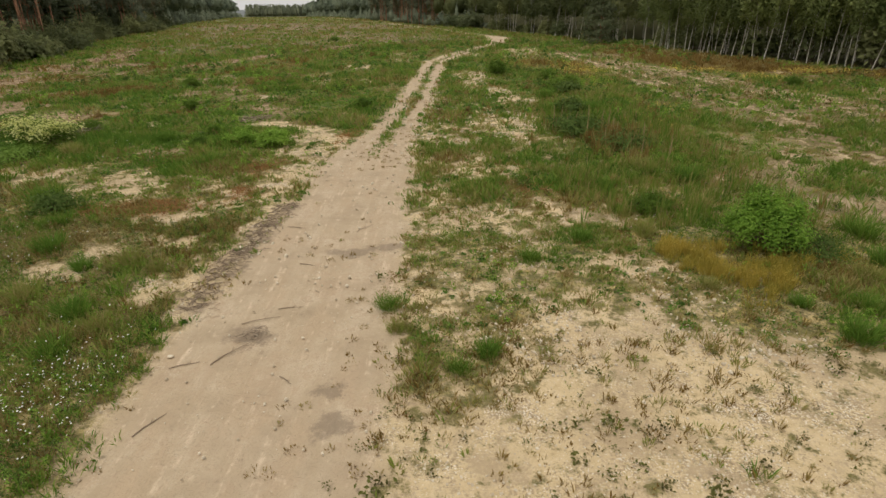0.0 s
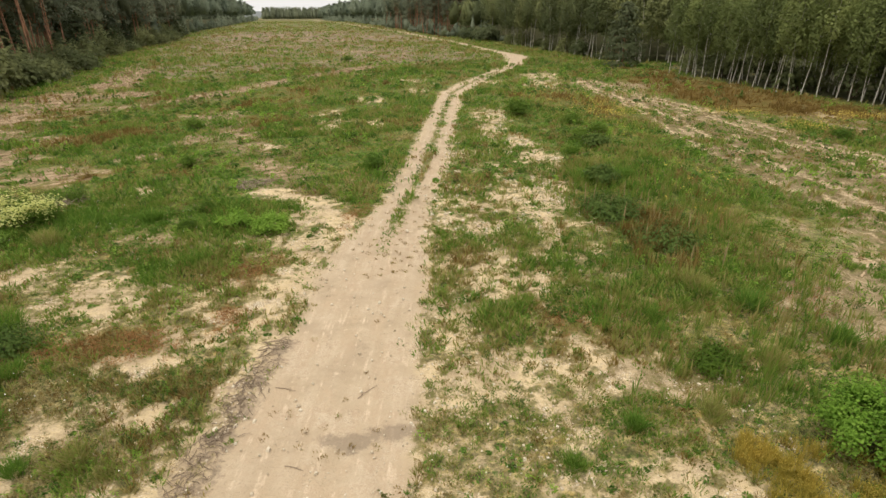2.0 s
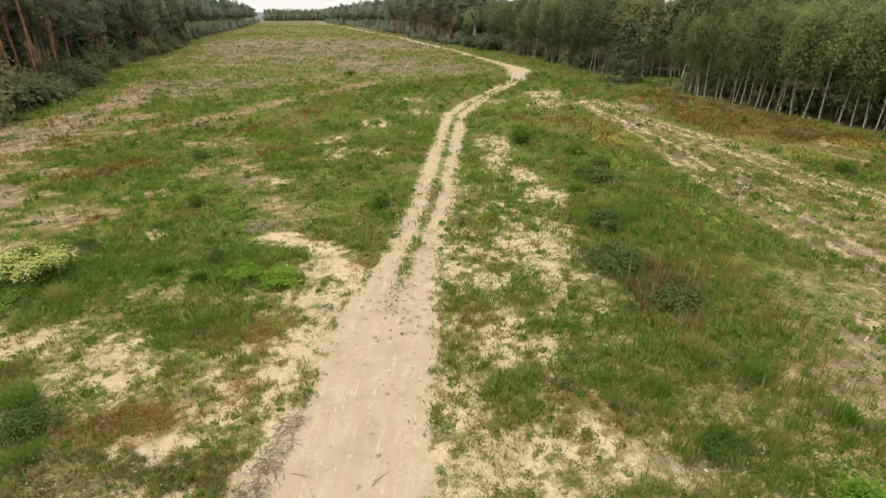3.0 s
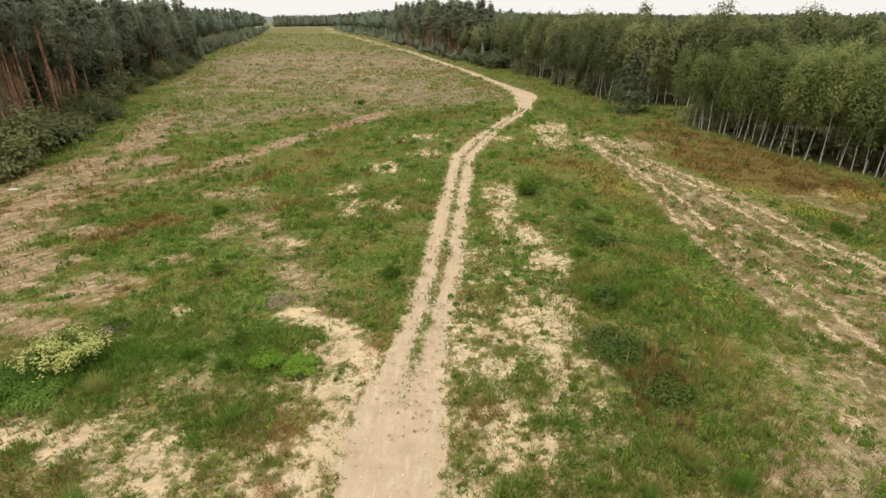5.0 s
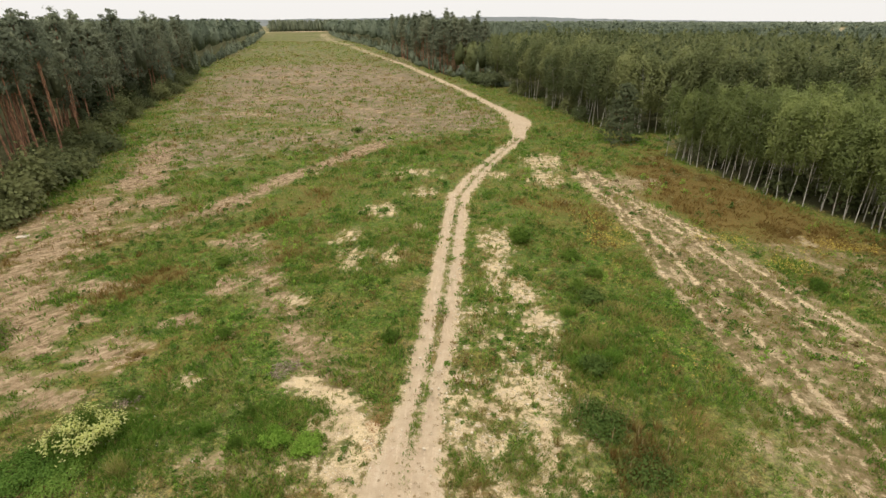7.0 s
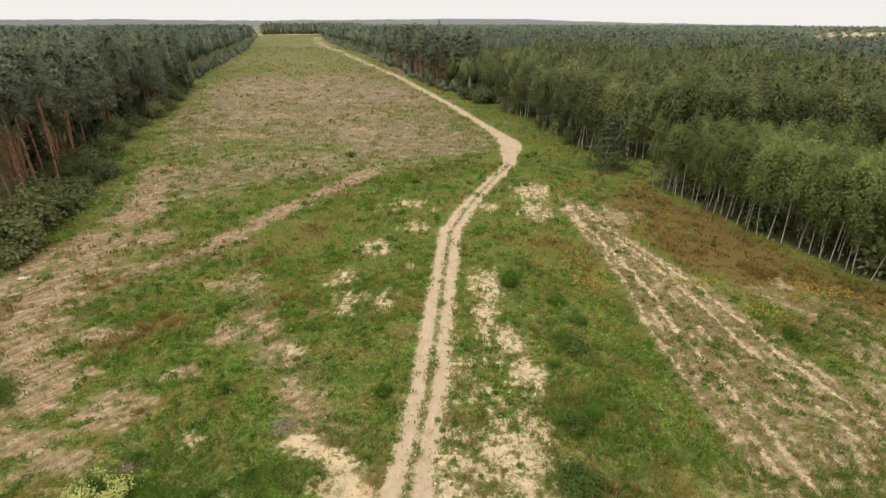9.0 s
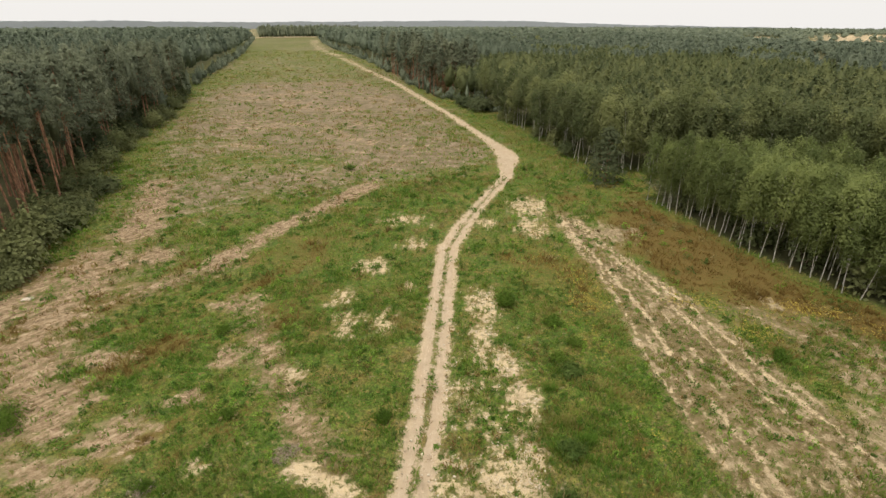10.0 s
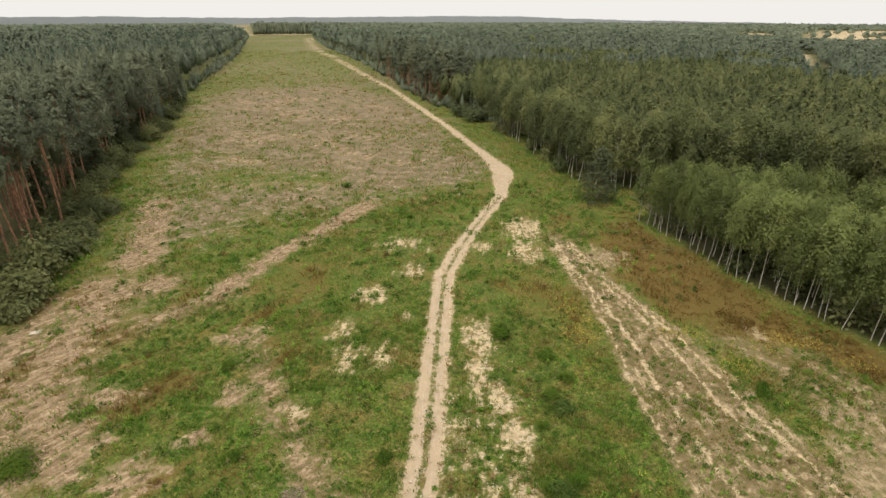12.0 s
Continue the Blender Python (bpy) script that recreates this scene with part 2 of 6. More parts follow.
def fields(x, y):
    """What covers the ground: bare sand, chips and litter, dry stalks, and the depth of ruts."""
    wob = np.minimum(0.35 + 0.012 * np.hypot(x, y), 3.0)
    xw = x + wob * (fbm(x * 0.8, y * 0.8) - 0.5) * 2
    yw = y + wob * (fbm(x * 0.8 + 50, y * 0.8 + 20) - 0.5) * 2
    n1, n2 = fbm(x * 0.9 + 3, y * 0.9 + 7), fbm(x * 2.3 + 11, y * 2.3)
    n3 = fbm(x * 5.1 + 5, y * 5.1 + 9, 2)
    mott = (n1 - 0.5) * 1.3 + (n2 - 0.5) * 1.5 + (n3 - 0.5) * 0.9
    dt, st = line_far(x + 0.45 * (n2 - 0.5) + 0.25 * (n3 - 0.5) + 0.8 * (n1 - 0.5) * smooth(28, 16, y), y, TRACK)
    dc, _ = line_far(x + 0.15 * (n2 - 0.5), y, TRACK)
    half = 1.0 + 0.75 * smooth(27, 18, y) + 0.25 * smooth(14, 6, y) + 1.0 * np.exp(-((y - 100) / 9.0) ** 2) - 0.25 * smooth(55, 75, y) + 0.0008 * np.maximum(y - 60, 0)
    track = smooth(0.55, -0.35, dt - half)
    gap = smooth(19, 25, y) * smooth(90, 84, y) * smooth(0.42, 0.16, dc) * smooth(0.15, 0.5, n1 + 0.15)
    sand = np.maximum(spots(xw, yw, SAND) * (1 - 0.28 * (x < -3)), spots(xw, yw, SAND_TWO))
    dn, _ = line_far(xw, yw, NEAR_SAND + NEAR_SAND[:1])
    near = np.where(inside(xw, yw, NEAR_SAND), dn, -dn)
    sand = np.maximum(sand, np.clip(0.55 + near * 0.4, 0, 0.95))
    df, _ = line_far(xw, yw, FORK)
    sand = np.maximum(sand, np.clip(1.45 - df / 0.85, 0, 1))
    fork = smooth(0.75, 0.25, df + 0.5 * (n2 - 0.5))
    edge_l = np.interp(y, [b for a, b in BAND_LEFT[::-1]], [a for a, b in BAND_LEFT[::-1]])
    edge_r = np.interp(y, [b for a, b in BAND_RIGHT[::-1]], [a for a, b in BAND_RIGHT[::-1]])
    lanes = np.zeros(x.shape)
    for u0, gain, w in LANES:
        lanes = np.maximum(lanes, gain * np.exp(-((x + 0.5 * (n1 - 0.5) - edge_l - u0 * (edge_r - edge_l)) / w) ** 2))
    band = smooth(-1.3, 0.4, np.minimum(x - edge_l, edge_r - x)) * smooth(12, 17, y) * smooth(71, 66, y)
    wheel = 0.84 * smooth(0.28, 1.0, lanes * band * (0.90 + 0.14 * smooth(26, 45, y)) + mott * 0.36) * smooth(0.05, 0.3, lanes * band)
    # pebbly, half-bare ground beside the track
    beside = smooth(7.5, 1.5, np.abs(x - 1.2)) * smooth(4, 8, y) * smooth(52, 20, y) * (0.50 + 0.04 * smooth(17, 10, y))
    beside = np.maximum(beside, smooth(3.5, 1.0, np.abs(x + 6.0)) * smooth(28, 22, y) * smooth(6, 12, y) * 0.5)
    sand = np.maximum(sand, beside)
    beach = smooth(-0.2, 0.9, near + 0.8 * (n1 - 0.5)) * smooth(0.22, 0.40, n2 + 0.06)
    bare = 0.82 * smooth(0.15, 1.08, sand + mott * 0.85) * smooth(0.0, 0.3, sand)
    bare = np.maximum(np.maximum(bare, wheel), np.maximum(0.97 * beach, 0.95 * fork))
    bare = np.maximum(bare, track * (1 - 0.66 * gap))
    bare = np.maximum(bare, 0.95 * smooth(0.75, 0.35, line_far(xw, yw, GRIT)[0]))
    lush = spots(xw, yw, LUSH) * (1 - track)
    bare = bare * (1 - 0.55 * lush)
    litter = spots(xw, yw, CHIPS)
    torn = 0.62 + 0.75 * smooth(0.36, 0.58, fbm(x * 0.35 + 15, y * 0.22 + 8, 3))
    torn = np.minimum(torn, 1.05)
    for pts, half_w, gain in ((RUBBLE, 3.0, 1.2), (RUBBLE_WIDE, 2.3, 1.0), (RUBBLE_TIP, 2.3, 1.45), (STREAK, 1.5, 1.35), (THIN, 0.65, 0.85), (THIN_TWO, 0.5, 0.75), (FORK_TRAIL, 1.3, 0.62), (RUT_C, 0.8, 0.66), (RUT_D, 0.8, 0.66)):
        d, _ = line_far(xw, yw, pts)
        litter = np.maximum(litter, gain * np.clip(1.40 - d / half_w, 0, 1) * torn)
    litter = np.maximum(litter, band * (0.47 + 0.32 * lanes))
    litter = np.maximum(litter, 0.62 * spots(xw, yw, [(14.2, 19.5, 1.8, 5.0), (15.5, 15.0, 3.0, 3.0)]))
    dfd, _ = line_far(x, y, FIELD + FIELD[:1])
    strip = np.exp(-((y - 93 + 0.1 * x) / 6.0) ** 2) * smooth(-48, -40, x) * smooth(-16, -22, x)
    litter = np.maximum(litter, smooth(-2, 14, np.where(inside(x, y, FIELD), dfd, -dfd)) * (0.05 + 0.62 * smooth(0.38, 0.66, fbm(x * 0.10 + 31, y * 0.13, 5))) * (1 - 0.8 * strip))
    litter = 0.9 * smooth(0.22, 1.05, litter + mott * 0.8) * smooth(0.0, 0.3, litter)
    ddf, _ = line_far(xw, yw, DRY_FIELD + DRY_FIELD[:1])
    dry = np.clip(0.72 + np.where(inside(xw, yw, DRY_FIELD), ddf, -ddf) * 0.30, 0, 1.0)
    dry = np.maximum(dry, 0.66 * spots(xw, yw, DRY))
    streaky = fbm((x * 0.56 + y * 0.83) * 0.10 + 4, (x * 0.83 - y * 0.56) * 0.42 + 9, 4)
    dry = np.maximum(dry, 0.66 * smooth(0.47, 0.62, streaky) * smooth(-9, -15, x) * smooth(18, 25, y) * smooth(68, 52, y))
    dry = np.clip(dry + 0.34 * (fbm(x * 0.28 + 70, y * 0.28, 4) - 0.52) * 2, 0, 1)
    near_rut = np.abs(dt - 0.68)
    rut = smooth(0.45, 0.0, near_rut) * (0.3 + 0.7 * smooth(16, 24, y)) * smooth(150, 80, y)
    return bare, litter * (1 - 0.8 * lush), dry * (1 - 0.8 * lush), track, rut


# ---- materials ----
def material(name):
    mat = bpy.data.materials.new(name)
    mat.use_nodes = True
    nt = mat.node_tree
    bsdf = nt.nodes["Principled BSDF"]
    bsdf.inputs["Specular IOR Level"].default_value = 0.15
    return mat, nt, bsdf


def node(nt, kind, **values):
    nd = nt.nodes.new(kind)
    for key, value in values.items():
        nd.inputs[key].default_value = value
    return nd


def noise_at(nt, scale, detail=4.0, rough=0.6, source="Object"):
    tc = nt.nodes.new("ShaderNodeTexCoord")
    nz = node(nt, "ShaderNodeTexNoise", Scale=scale, Detail=detail, Roughness=rough)
    nt.links.new(tc.outputs[source], nz.inputs["Vector"])
    return nz.outputs["Fac"]


def ramp(nt, fac, stops):
    nd = nt.nodes.new("ShaderNodeValToRGB")
    els = nd.color_ramp.elements
    while len(els) < len(stops):
        els.new(0.5)
    for e, (p, c) in zip(els, stops):
        e.position, e.color = p, (*c, 1)
    nt.links.new(fac, nd.inputs["Fac"])
    return nd.outputs["Color"]


def mix(nt, fac, a, b, mode="MIX"):
    nd = nt.nodes.new("ShaderNodeMix")
    nd.data_type, nd.blend_type = "RGBA", mode
    for sock, v in ((nd.inputs["Factor"], fac), (nd.inputs["A"], a), (nd.inputs["B"], b)):
        if isinstance(v, (int, float)):
            sock.default_value = v
        elif isinstance(v, tuple):
            sock.default_value = (*v, 1)
        else:
            nt.links.new(v, sock)
    return nd.outputs["Result"]


def math_node(nt, op, a, b=0.0, clamp=False):
    nd = nt.nodes.new("ShaderNodeMath")
    nd.operation, nd.use_clamp = op, clamp
    for sock, v in zip(nd.inputs, (a, b)):
        if isinstance(v, (int, float)):
            sock.default_value = v
        else:
            nt.links.new(v, sock)
    return nd.outputs[0]


def attribute(nt, name):
    nd = nt.nodes.new("ShaderNodeAttribute")
    nd.attribute_name = name
    return nd.outputs["Fac"]


def bump(nt, bsdf, height, strength, distance):
    nd = node(nt, "ShaderNodeBump", Strength=strength, Distance=distance)
    nt.links.new(height, nd.inputs["Height"])
    nt.links.new(nd.outputs["Normal"], bsdf.inputs["Normal"])


def crisp(nt, fac, fine, lo, hi, gain):
    """Sharpens a soft cover with fine noise."""
    v = math_node(nt, "ADD", fac, math_node(nt, "MULTIPLY", math_node(nt, "SUBTRACT", fine, 0.5), gain))
    nd = nt.nodes.new("ShaderNodeMapRange")
    nd.interpolation_type = "SMOOTHSTEP"
    nd.inputs["From Min"].default_value, nd.inputs["From Max"].default_value = lo, hi
    nt.links.new(v, nd.inputs["Value"])
    return nd.outputs["Result"]


def streaks(nt, scale, turn, seed, slim=0.36):
    """Thin stretched flecks, lying one way."""
    tc = nt.nodes.new("ShaderNodeTexCoord")
    mp = node(nt, "ShaderNodeMapping", Scale=(1.0 / scale, slim / scale, 1.0), Rotation=(0.0, 0.0, radians(turn)), Location=(seed, seed * 2.0, 0.0))
    mp.vector_type = "TEXTURE"
    nt.links.new(tc.outputs["Object"], mp.inputs["Vector"])
    nz = node(nt, "ShaderNodeTexNoise", Scale=1.0, Detail=4.0, Roughness=0.62)
    nt.links.new(mp.outputs[0], nz.inputs["Vector"])
    return nz.outputs["Fac"]


def ground_material():
    mat, nt, bsdf = material("meadow_and_sand")
    broad, mid, fine, tiny = noise_at(nt, 0.10, 5.0), noise_at(nt, 0.9, 5.0), noise_at(nt, 4.5, 5.0, 0.68), noise_at(nt, 26.0, 3.0)
    speck = math_node(nt, "ADD", math_node(nt, "MULTIPLY", fine, 0.62), math_node(nt, "MULTIPLY", tiny, 0.38))
    dissolve = math_node(nt, "ADD", math_node(nt, "MULTIPLY", noise_at(nt, 1.9, 6.0, 0.72), 0.6), math_node(nt, "MULTIPLY", speck, 0.4))
    patchy = noise_at(nt, 0.32, 6.0, 0.65)
    grass = ramp(nt, patchy, [(0.38, (0.060, 0.110, 0.016)), (0.48, (0.098, 0.140, 0.024)), (0.55, (0.146, 0.142, 0.035)), (0.64, (0.180, 0.132, 0.043))])
    grass = mix(nt, ramp(nt, broad, [(0.44, (0, 0, 0)), (0.62, (0.45, 0.45, 0.45))]), grass, (0.080, 0.150, 0.018))
    grass = mix(nt, crisp(nt, mid, speck, 0.52, 0.82, 2.2), grass, (0.165, 0.140, 0.045))
    thatch = ramp(nt, dissolve, [(0.36, (0.125, 0.112, 0.040)), (0.45, (0.215, 0.178, 0.080)), (0.52, (0.340, 0.262, 0.140)), (0.60, (0.50, 0.375, 0.215))])
    grass = mix(nt, math_node(nt, "MULTIPLY", attribute(nt, "thatch"), 0.8), grass, thatch)
    grass = mix(nt, crisp(nt, fine, tiny, 0.54, 0.72, 1.0), grass, (0.235, 0.185, 0.075))
    grass = mix(nt, crisp(nt, tiny, fine, 0.52, 0.64, 0.8), grass, (0.052, 0.070, 0.014))
    tufty = noise_at(nt, 1.7, 5.0, 0.75)
    grass = mix(nt, crisp(nt, tufty, fine, 0.55, 0.70, 0.9), grass, (0.230, 0.172, 0.060))
    grass = mix(nt, crisp(nt, math_node(nt, "SUBTRACT", 1.0, tufty), fine, 0.56, 0.70, 0.9), grass, (0.050, 0.096, 0.015))
    # noise multiplied into the grass colour: painted shadows and lit tips among the thatch
    leafy = math_node(nt, "ADD", math_node(nt, "MULTIPLY", noise_at(nt, 10.0, 3.0, 0.7), 0.55), math_node(nt, "MULTIPLY", noise_at(nt, 3.2, 3.0, 0.7), 0.45))
    grass = mix(nt, 1.0, grass, ramp(nt, leafy, [(0.40, (0.42, 0.45, 0.40)), (0.50, (0.95, 0.95, 0.92)), (0.60, (1.65, 1.58, 1.40))]), "MULTIPLY")
    edge = math_node(nt, "MULTIPLY", math_node(nt, "ADD", attribute(nt, "bare"), attribute(nt, "litter")), 1.6, True)
    grass = mix(nt, math_node(nt, "MULTIPLY", edge, 0.75), grass, thatch)
    scuffed = ramp(nt, dissolve, [(0.36, (0.072, 0.064, 0.022)), (0.47, (0.150, 0.112, 0.050)), (0.56, (0.240, 0.178, 0.094)), (0.66, (0.40, 0.31, 0.19))])
    grass = mix(nt, crisp(nt, attribute(nt, "scuff"), dissolve, 0.25, 0.85, 5.0), grass, scuffed)
    stubble = math_node(nt, "ADD", math_node(nt, "MULTIPLY", noise_at(nt, 0.50, 6.0, 0.72), 0.55), math_node(nt, "MULTIPLY", noise_at(nt, 2.4, 4.0, 0.7), 0.45))
    worn = ramp(nt, stubble, [(0.37, (0.098, 0.096, 0.038)), (0.45, (0.160, 0.126, 0.066)), (0.54, (0.240, 0.182, 0.112)), (0.63, (0.40, 0.31, 0.21))])
    grass = mix(nt, crisp(nt, attribute(nt, "worn"), stubble, 0.22, 0.80, 3.4), grass, worn)
    dryness = ramp(nt, speck, [(0.36, (0.086, 0.058, 0.018)), (0.50, (0.142, 0.092, 0.027)), (0.64, (0.200, 0.138, 0.042))])
    grass = mix(nt, crisp(nt, attribute(nt, "dry"), speck, 0.20, 1.1, 3.2), grass, dryness)
    ragged = math_node(nt, "MULTIPLY", noise_at(nt, 1.1, 6.0, 0.74), 0.45)
    long_a = math_node(nt, "ADD", math_node(nt, "MULTIPLY", streaks(nt, 1.2, 98.0, 3.0, 0.10), 0.32), math_node(nt, "MULTIPLY", ragged, 1.5))
    long_b = math_node(nt, "ADD", math_node(nt, "MULTIPLY", streaks(nt, 0.50, 56.0, 8.0, 0.20), 0.46), math_node(nt, "MULTIPLY", ragged, 1.2))
    side = node(nt, "ShaderNodeMapRange")
    side.inputs["From Min"].default_value, side.inputs["From Max"].default_value = -4.0, 4.0
    tc = nt.nodes.new("ShaderNodeTexCoord")
    sep = nt.nodes.new("ShaderNodeSeparateXYZ")
    nt.links.new(tc.outputs["Object"], sep.inputs[0])
    nt.links.new(sep.outputs["X"], side.inputs["Value"])
    grain = mix(nt, side.outputs["Result"], long_b, long_a)
    # the darkest stops paint relief shadow into the gaps between chips
    chips = ramp(nt, grain, [(0.38, (0.076, 0.052, 0.024)), (0.46, (0.188, 0.126, 0.064)), (0.54, (0.312, 0.220, 0.126)), (0.63, (0.52, 0.40, 0.25))])
    sandy = ramp(nt, grain, [(0.38, (0.080, 0.066, 0.028)), (0.46, (0.178, 0.136, 0.064)), (0.54, (0.305, 0.234, 0.128)), (0.63, (0.52, 0.425, 0.26))])
    chips = mix(nt, side.outputs["Result"], chips, sandy)
    chips = mix(nt, crisp(nt, speck, tiny, 0.52, 0.64, 0.8), chips, (0.40, 0.305, 0.195))
    chips = mix(nt, crisp(nt, grain, speck, 0.30, 0.42, -1.2), (0.115, 0.125, 0.035), chips)
    rough_mask = math_node(nt, "ADD", math_node(nt, "MULTIPLY", grain, 0.4), math_node(nt, "MULTIPLY", dissolve, 0.6))
    chip_in = math_node(nt, "MULTIPLY", crisp(nt, attribute(nt, "litter"), rough_mask, 0.30, 0.72, 5.5), math_node(nt, "MULTIPLY", attribute(nt, "litter"), 5.0, True))
    col = mix(nt, chip_in, grass, chips)
    sand = ramp(nt, fine, [(0.30, (0.50, 0.378, 0.210)), (0.5, (0.60, 0.466, 0.275)), (0.70, (0.67, 0.54, 0.34))])
    road = ramp(nt, mid, [(0.30, (0.35, 0.270, 0.182)), (0.5, (0.465, 0.366, 0.252)), (0.70, (0.58, 0.470, 0.335))])
    road = mix(nt, crisp(nt, streaks(nt, 0.45, 89.0, 5.0), fine, 0.44, 0.66, 0.6), road, (0.45, 0.338, 0.225))
    sand = mix(nt, crisp(nt, mid, speck, 0.50, 0.80, 2.0), sand, (0.37, 0.275, 0.165))
    sand = mix(nt, crisp(nt, tiny, mid, 0.60, 0.68, 0.9), sand, (0.28, 0.21, 0.125))
    sand = mix(nt, crisp(nt, noise_at(nt, 34.0, 2.0), mid, 0.62, 0.66, 0.5), sand, (0.74, 0.66, 0.52))
    wheel = ramp(nt, streaks(nt, 0.40, 90.4, 9.0, 0.09), [(0.40, (0, 0, 0)), (0.64, (0.5, 0.5, 0.5))])
    road = mix(nt, wheel, road, (0.40, 0.302, 0.198))
    road = mix(nt, crisp(nt, streaks(nt, 0.50, 91.5, 19.0, 0.10), fine, 0.56, 0.80, 0.8), road, (0.66, 0.525, 0.375))
    road = mix(nt, crisp(nt, mid, speck, 0.52, 0.82, 1.4), road, (0.46, 0.345, 0.23))
    sand = mix(nt, crisp(nt, noise_at(nt, 0.55, 4.0, 0.65), speck, 0.44, 0.66, 0.8), sand, (0.44, 0.335, 0.205))
    sand = mix(nt, math_node(nt, "MULTIPLY", attribute(nt, "track"), 0.85), sand, road)
    sand = mix(nt, math_node(nt, "MULTIPLY", crisp(nt, attribute(nt, "damp"), dissolve, 0.25, 0.85, 4.5), 0.6), sand, (0.215, 0.165, 0.115))
    sand_in = math_node(nt, "MULTIPLY", crisp(nt, attribute(nt, "bare"), dissolve, 0.24, 0.84, 6.5), math_node(nt, "MULTIPLY", attribute(nt, "bare"), 5.0, True))
    sand_in = math_node(nt, "MAXIMUM", sand_in, crisp(nt, attribute(nt, "lane"), fine, 0.42, 0.66, 0.7))
    col = mix(nt, sand_in, col, sand)
    # dark brown-olive floor colour, used wherever the woods mask is set
    forest_floor = ramp(nt, fine, [(0.3, (0.062, 0.066, 0.030)), (0.6, (0.120, 0.114, 0.052)), (0.8, (0.165, 0.130, 0.072))])
    col = mix(nt, attribute(nt, "woods"), col, forest_floor)
    nt.links.new(col, bsdf.inputs["Base Color"])
    bsdf.inputs["Roughness"].default_value = 0.95
    bump(nt, bsdf, math_node(nt, "ADD", fine, math_node(nt, "MULTIPLY", tiny, 0.4)), 0.9, 0.07)
    return mat


def leaf_material(name, dark, mid_c, light, spread=0.5, relief=1.0, mottle=1.6):
    """Foliage: its colour varies from leaf to leaf and from plant to plant."""
    mat, nt, bsdf = material(name)
    geo = nt.nodes.new("ShaderNodeNewGeometry")
    info = nt.nodes.new("ShaderNodeObjectInfo")
    f = math_node(nt, "MULTIPLY", geo.outputs["Random Per Island"], 1 - spread)
    f = math_node(nt, "ADD", f, math_node(nt, "MULTIPLY", math_node(nt, "ADD", info.outputs["Random"], attribute(nt, "tint")), spread))
    grain = math_node(nt, "SUBTRACT", noise_at(nt, 2.6, 5.0, 0.75), 0.5)
    f = math_node(nt, "ADD", f, math_node(nt, "MULTIPLY", grain, mottle))
    col = ramp(nt, f, [(0.0, dark), (0.5, mid_c), (1.0, light)])
    nt.links.new(col, bsdf.inputs["Base Color"])
    bsdf.inputs["Roughness"].default_value = 0.6
    if relief:
        bump(nt, bsdf, noise_at(nt, 3.2, 5.0, 0.7), relief, 0.35)
    tr = nt.nodes.new("ShaderNodeBsdfTranslucent")
    nt.links.new(col, tr.inputs["Color"])
    ms = node(nt, "ShaderNodeMixShader", Fac=0.5)
    nt.links.new(bsdf.outputs[0], ms.inputs[1])
    nt.links.new(tr.outputs[0], ms.inputs[2])
    nt.links.new(ms.outputs[0], nt.nodes["Material Output"].inputs["Surface"])
    return mat


def bark_material(name, dark, light, scale, marks=None):
    mat, nt, bsdf = material(name)
    tc = nt.nodes.new("ShaderNodeTexCoord")
    mp = node(nt, "ShaderNodeMapping", Scale=(scale, scale, scale * 0.3 if marks is None else scale * 2.0))
    nt.links.new(tc.outputs["Object"], mp.inputs["Vector"])
    nz = node(nt, "ShaderNodeTexNoise", Scale=1.0, Detail=5.0)
    nt.links.new(mp.outputs[0], nz.inputs["Vector"])
    col = ramp(nt, nz.outputs["Fac"], [(0.35, dark), (0.6, light)])
    if marks:
        col = mix(nt, crisp(nt, nz.outputs["Fac"], noise_at(nt, 9.0), 0.58, 0.68, 0.5), col, marks)
    nt.links.new(col, bsdf.inputs["Base Color"])
    bsdf.inputs["Roughness"].default_value = 0.9
    bump(nt, bsdf, nz.outputs["Fac"], 0.6, 0.02)
    return mat


GROUND = ground_material()
PINE_LEAF = leaf_material("pine_needles", (0.138, 0.160, 0.100), (0.220, 0.245, 0.154), (0.312, 0.332, 0.210), 0.85, 0.2, 0.7)
# needles for farther stands: distance haze put into the base colour as a bluer tint
HAZE_PINE_LEAF = leaf_material("haze_tinted_pine_needles", (0.125, 0.156, 0.104), (0.192, 0.228, 0.152), (0.272, 0.306, 0.204), 0.85, 0.2, 0.5)
SPRUCE_LEAF = leaf_material("dark_conifer_needles", (0.060, 0.076, 0.036), (0.096, 0.116, 0.056), (0.145, 0.166, 0.082), 0.8, 0.2, 0.7)
BIRCH_LEAF = leaf_material("birch_leaves", (0.140, 0.174, 0.056), (0.230, 0.272, 0.088), (0.335, 0.374, 0.128), 0.92, 0.2, 0.5)
WOOD_LEAF = leaf_material("woodland_leaves", (0.112, 0.134, 0.056), (0.188, 0.210, 0.086), (0.280, 0.292, 0.120), 0.92, 0.2, 0.5)
TALL_BIRCH_LEAF = leaf_material("tall_birch_leaves", (0.130, 0.155, 0.063), (0.216, 0.240, 0.096), (0.320, 0.334, 0.135), 0.92, 0.2, 0.5)
SAND_LEAF = leaf_material("sand_plant_leaves", (0.110, 0.100, 0.040), (0.155, 0.150, 0.050), (0.190, 0.215, 0.060), 0.8)
BUSH_LEAF = leaf_material("bush_leaves", (0.100, 0.185, 0.024), (0.170, 0.275, 0.038), (0.265, 0.370, 0.066))
WEED_LEAF = leaf_material("weed_leaves", (0.090, 0.150, 0.024), (0.150, 0.220, 0.040), (0.235, 0.270, 0.070), 0.5, 0.0)
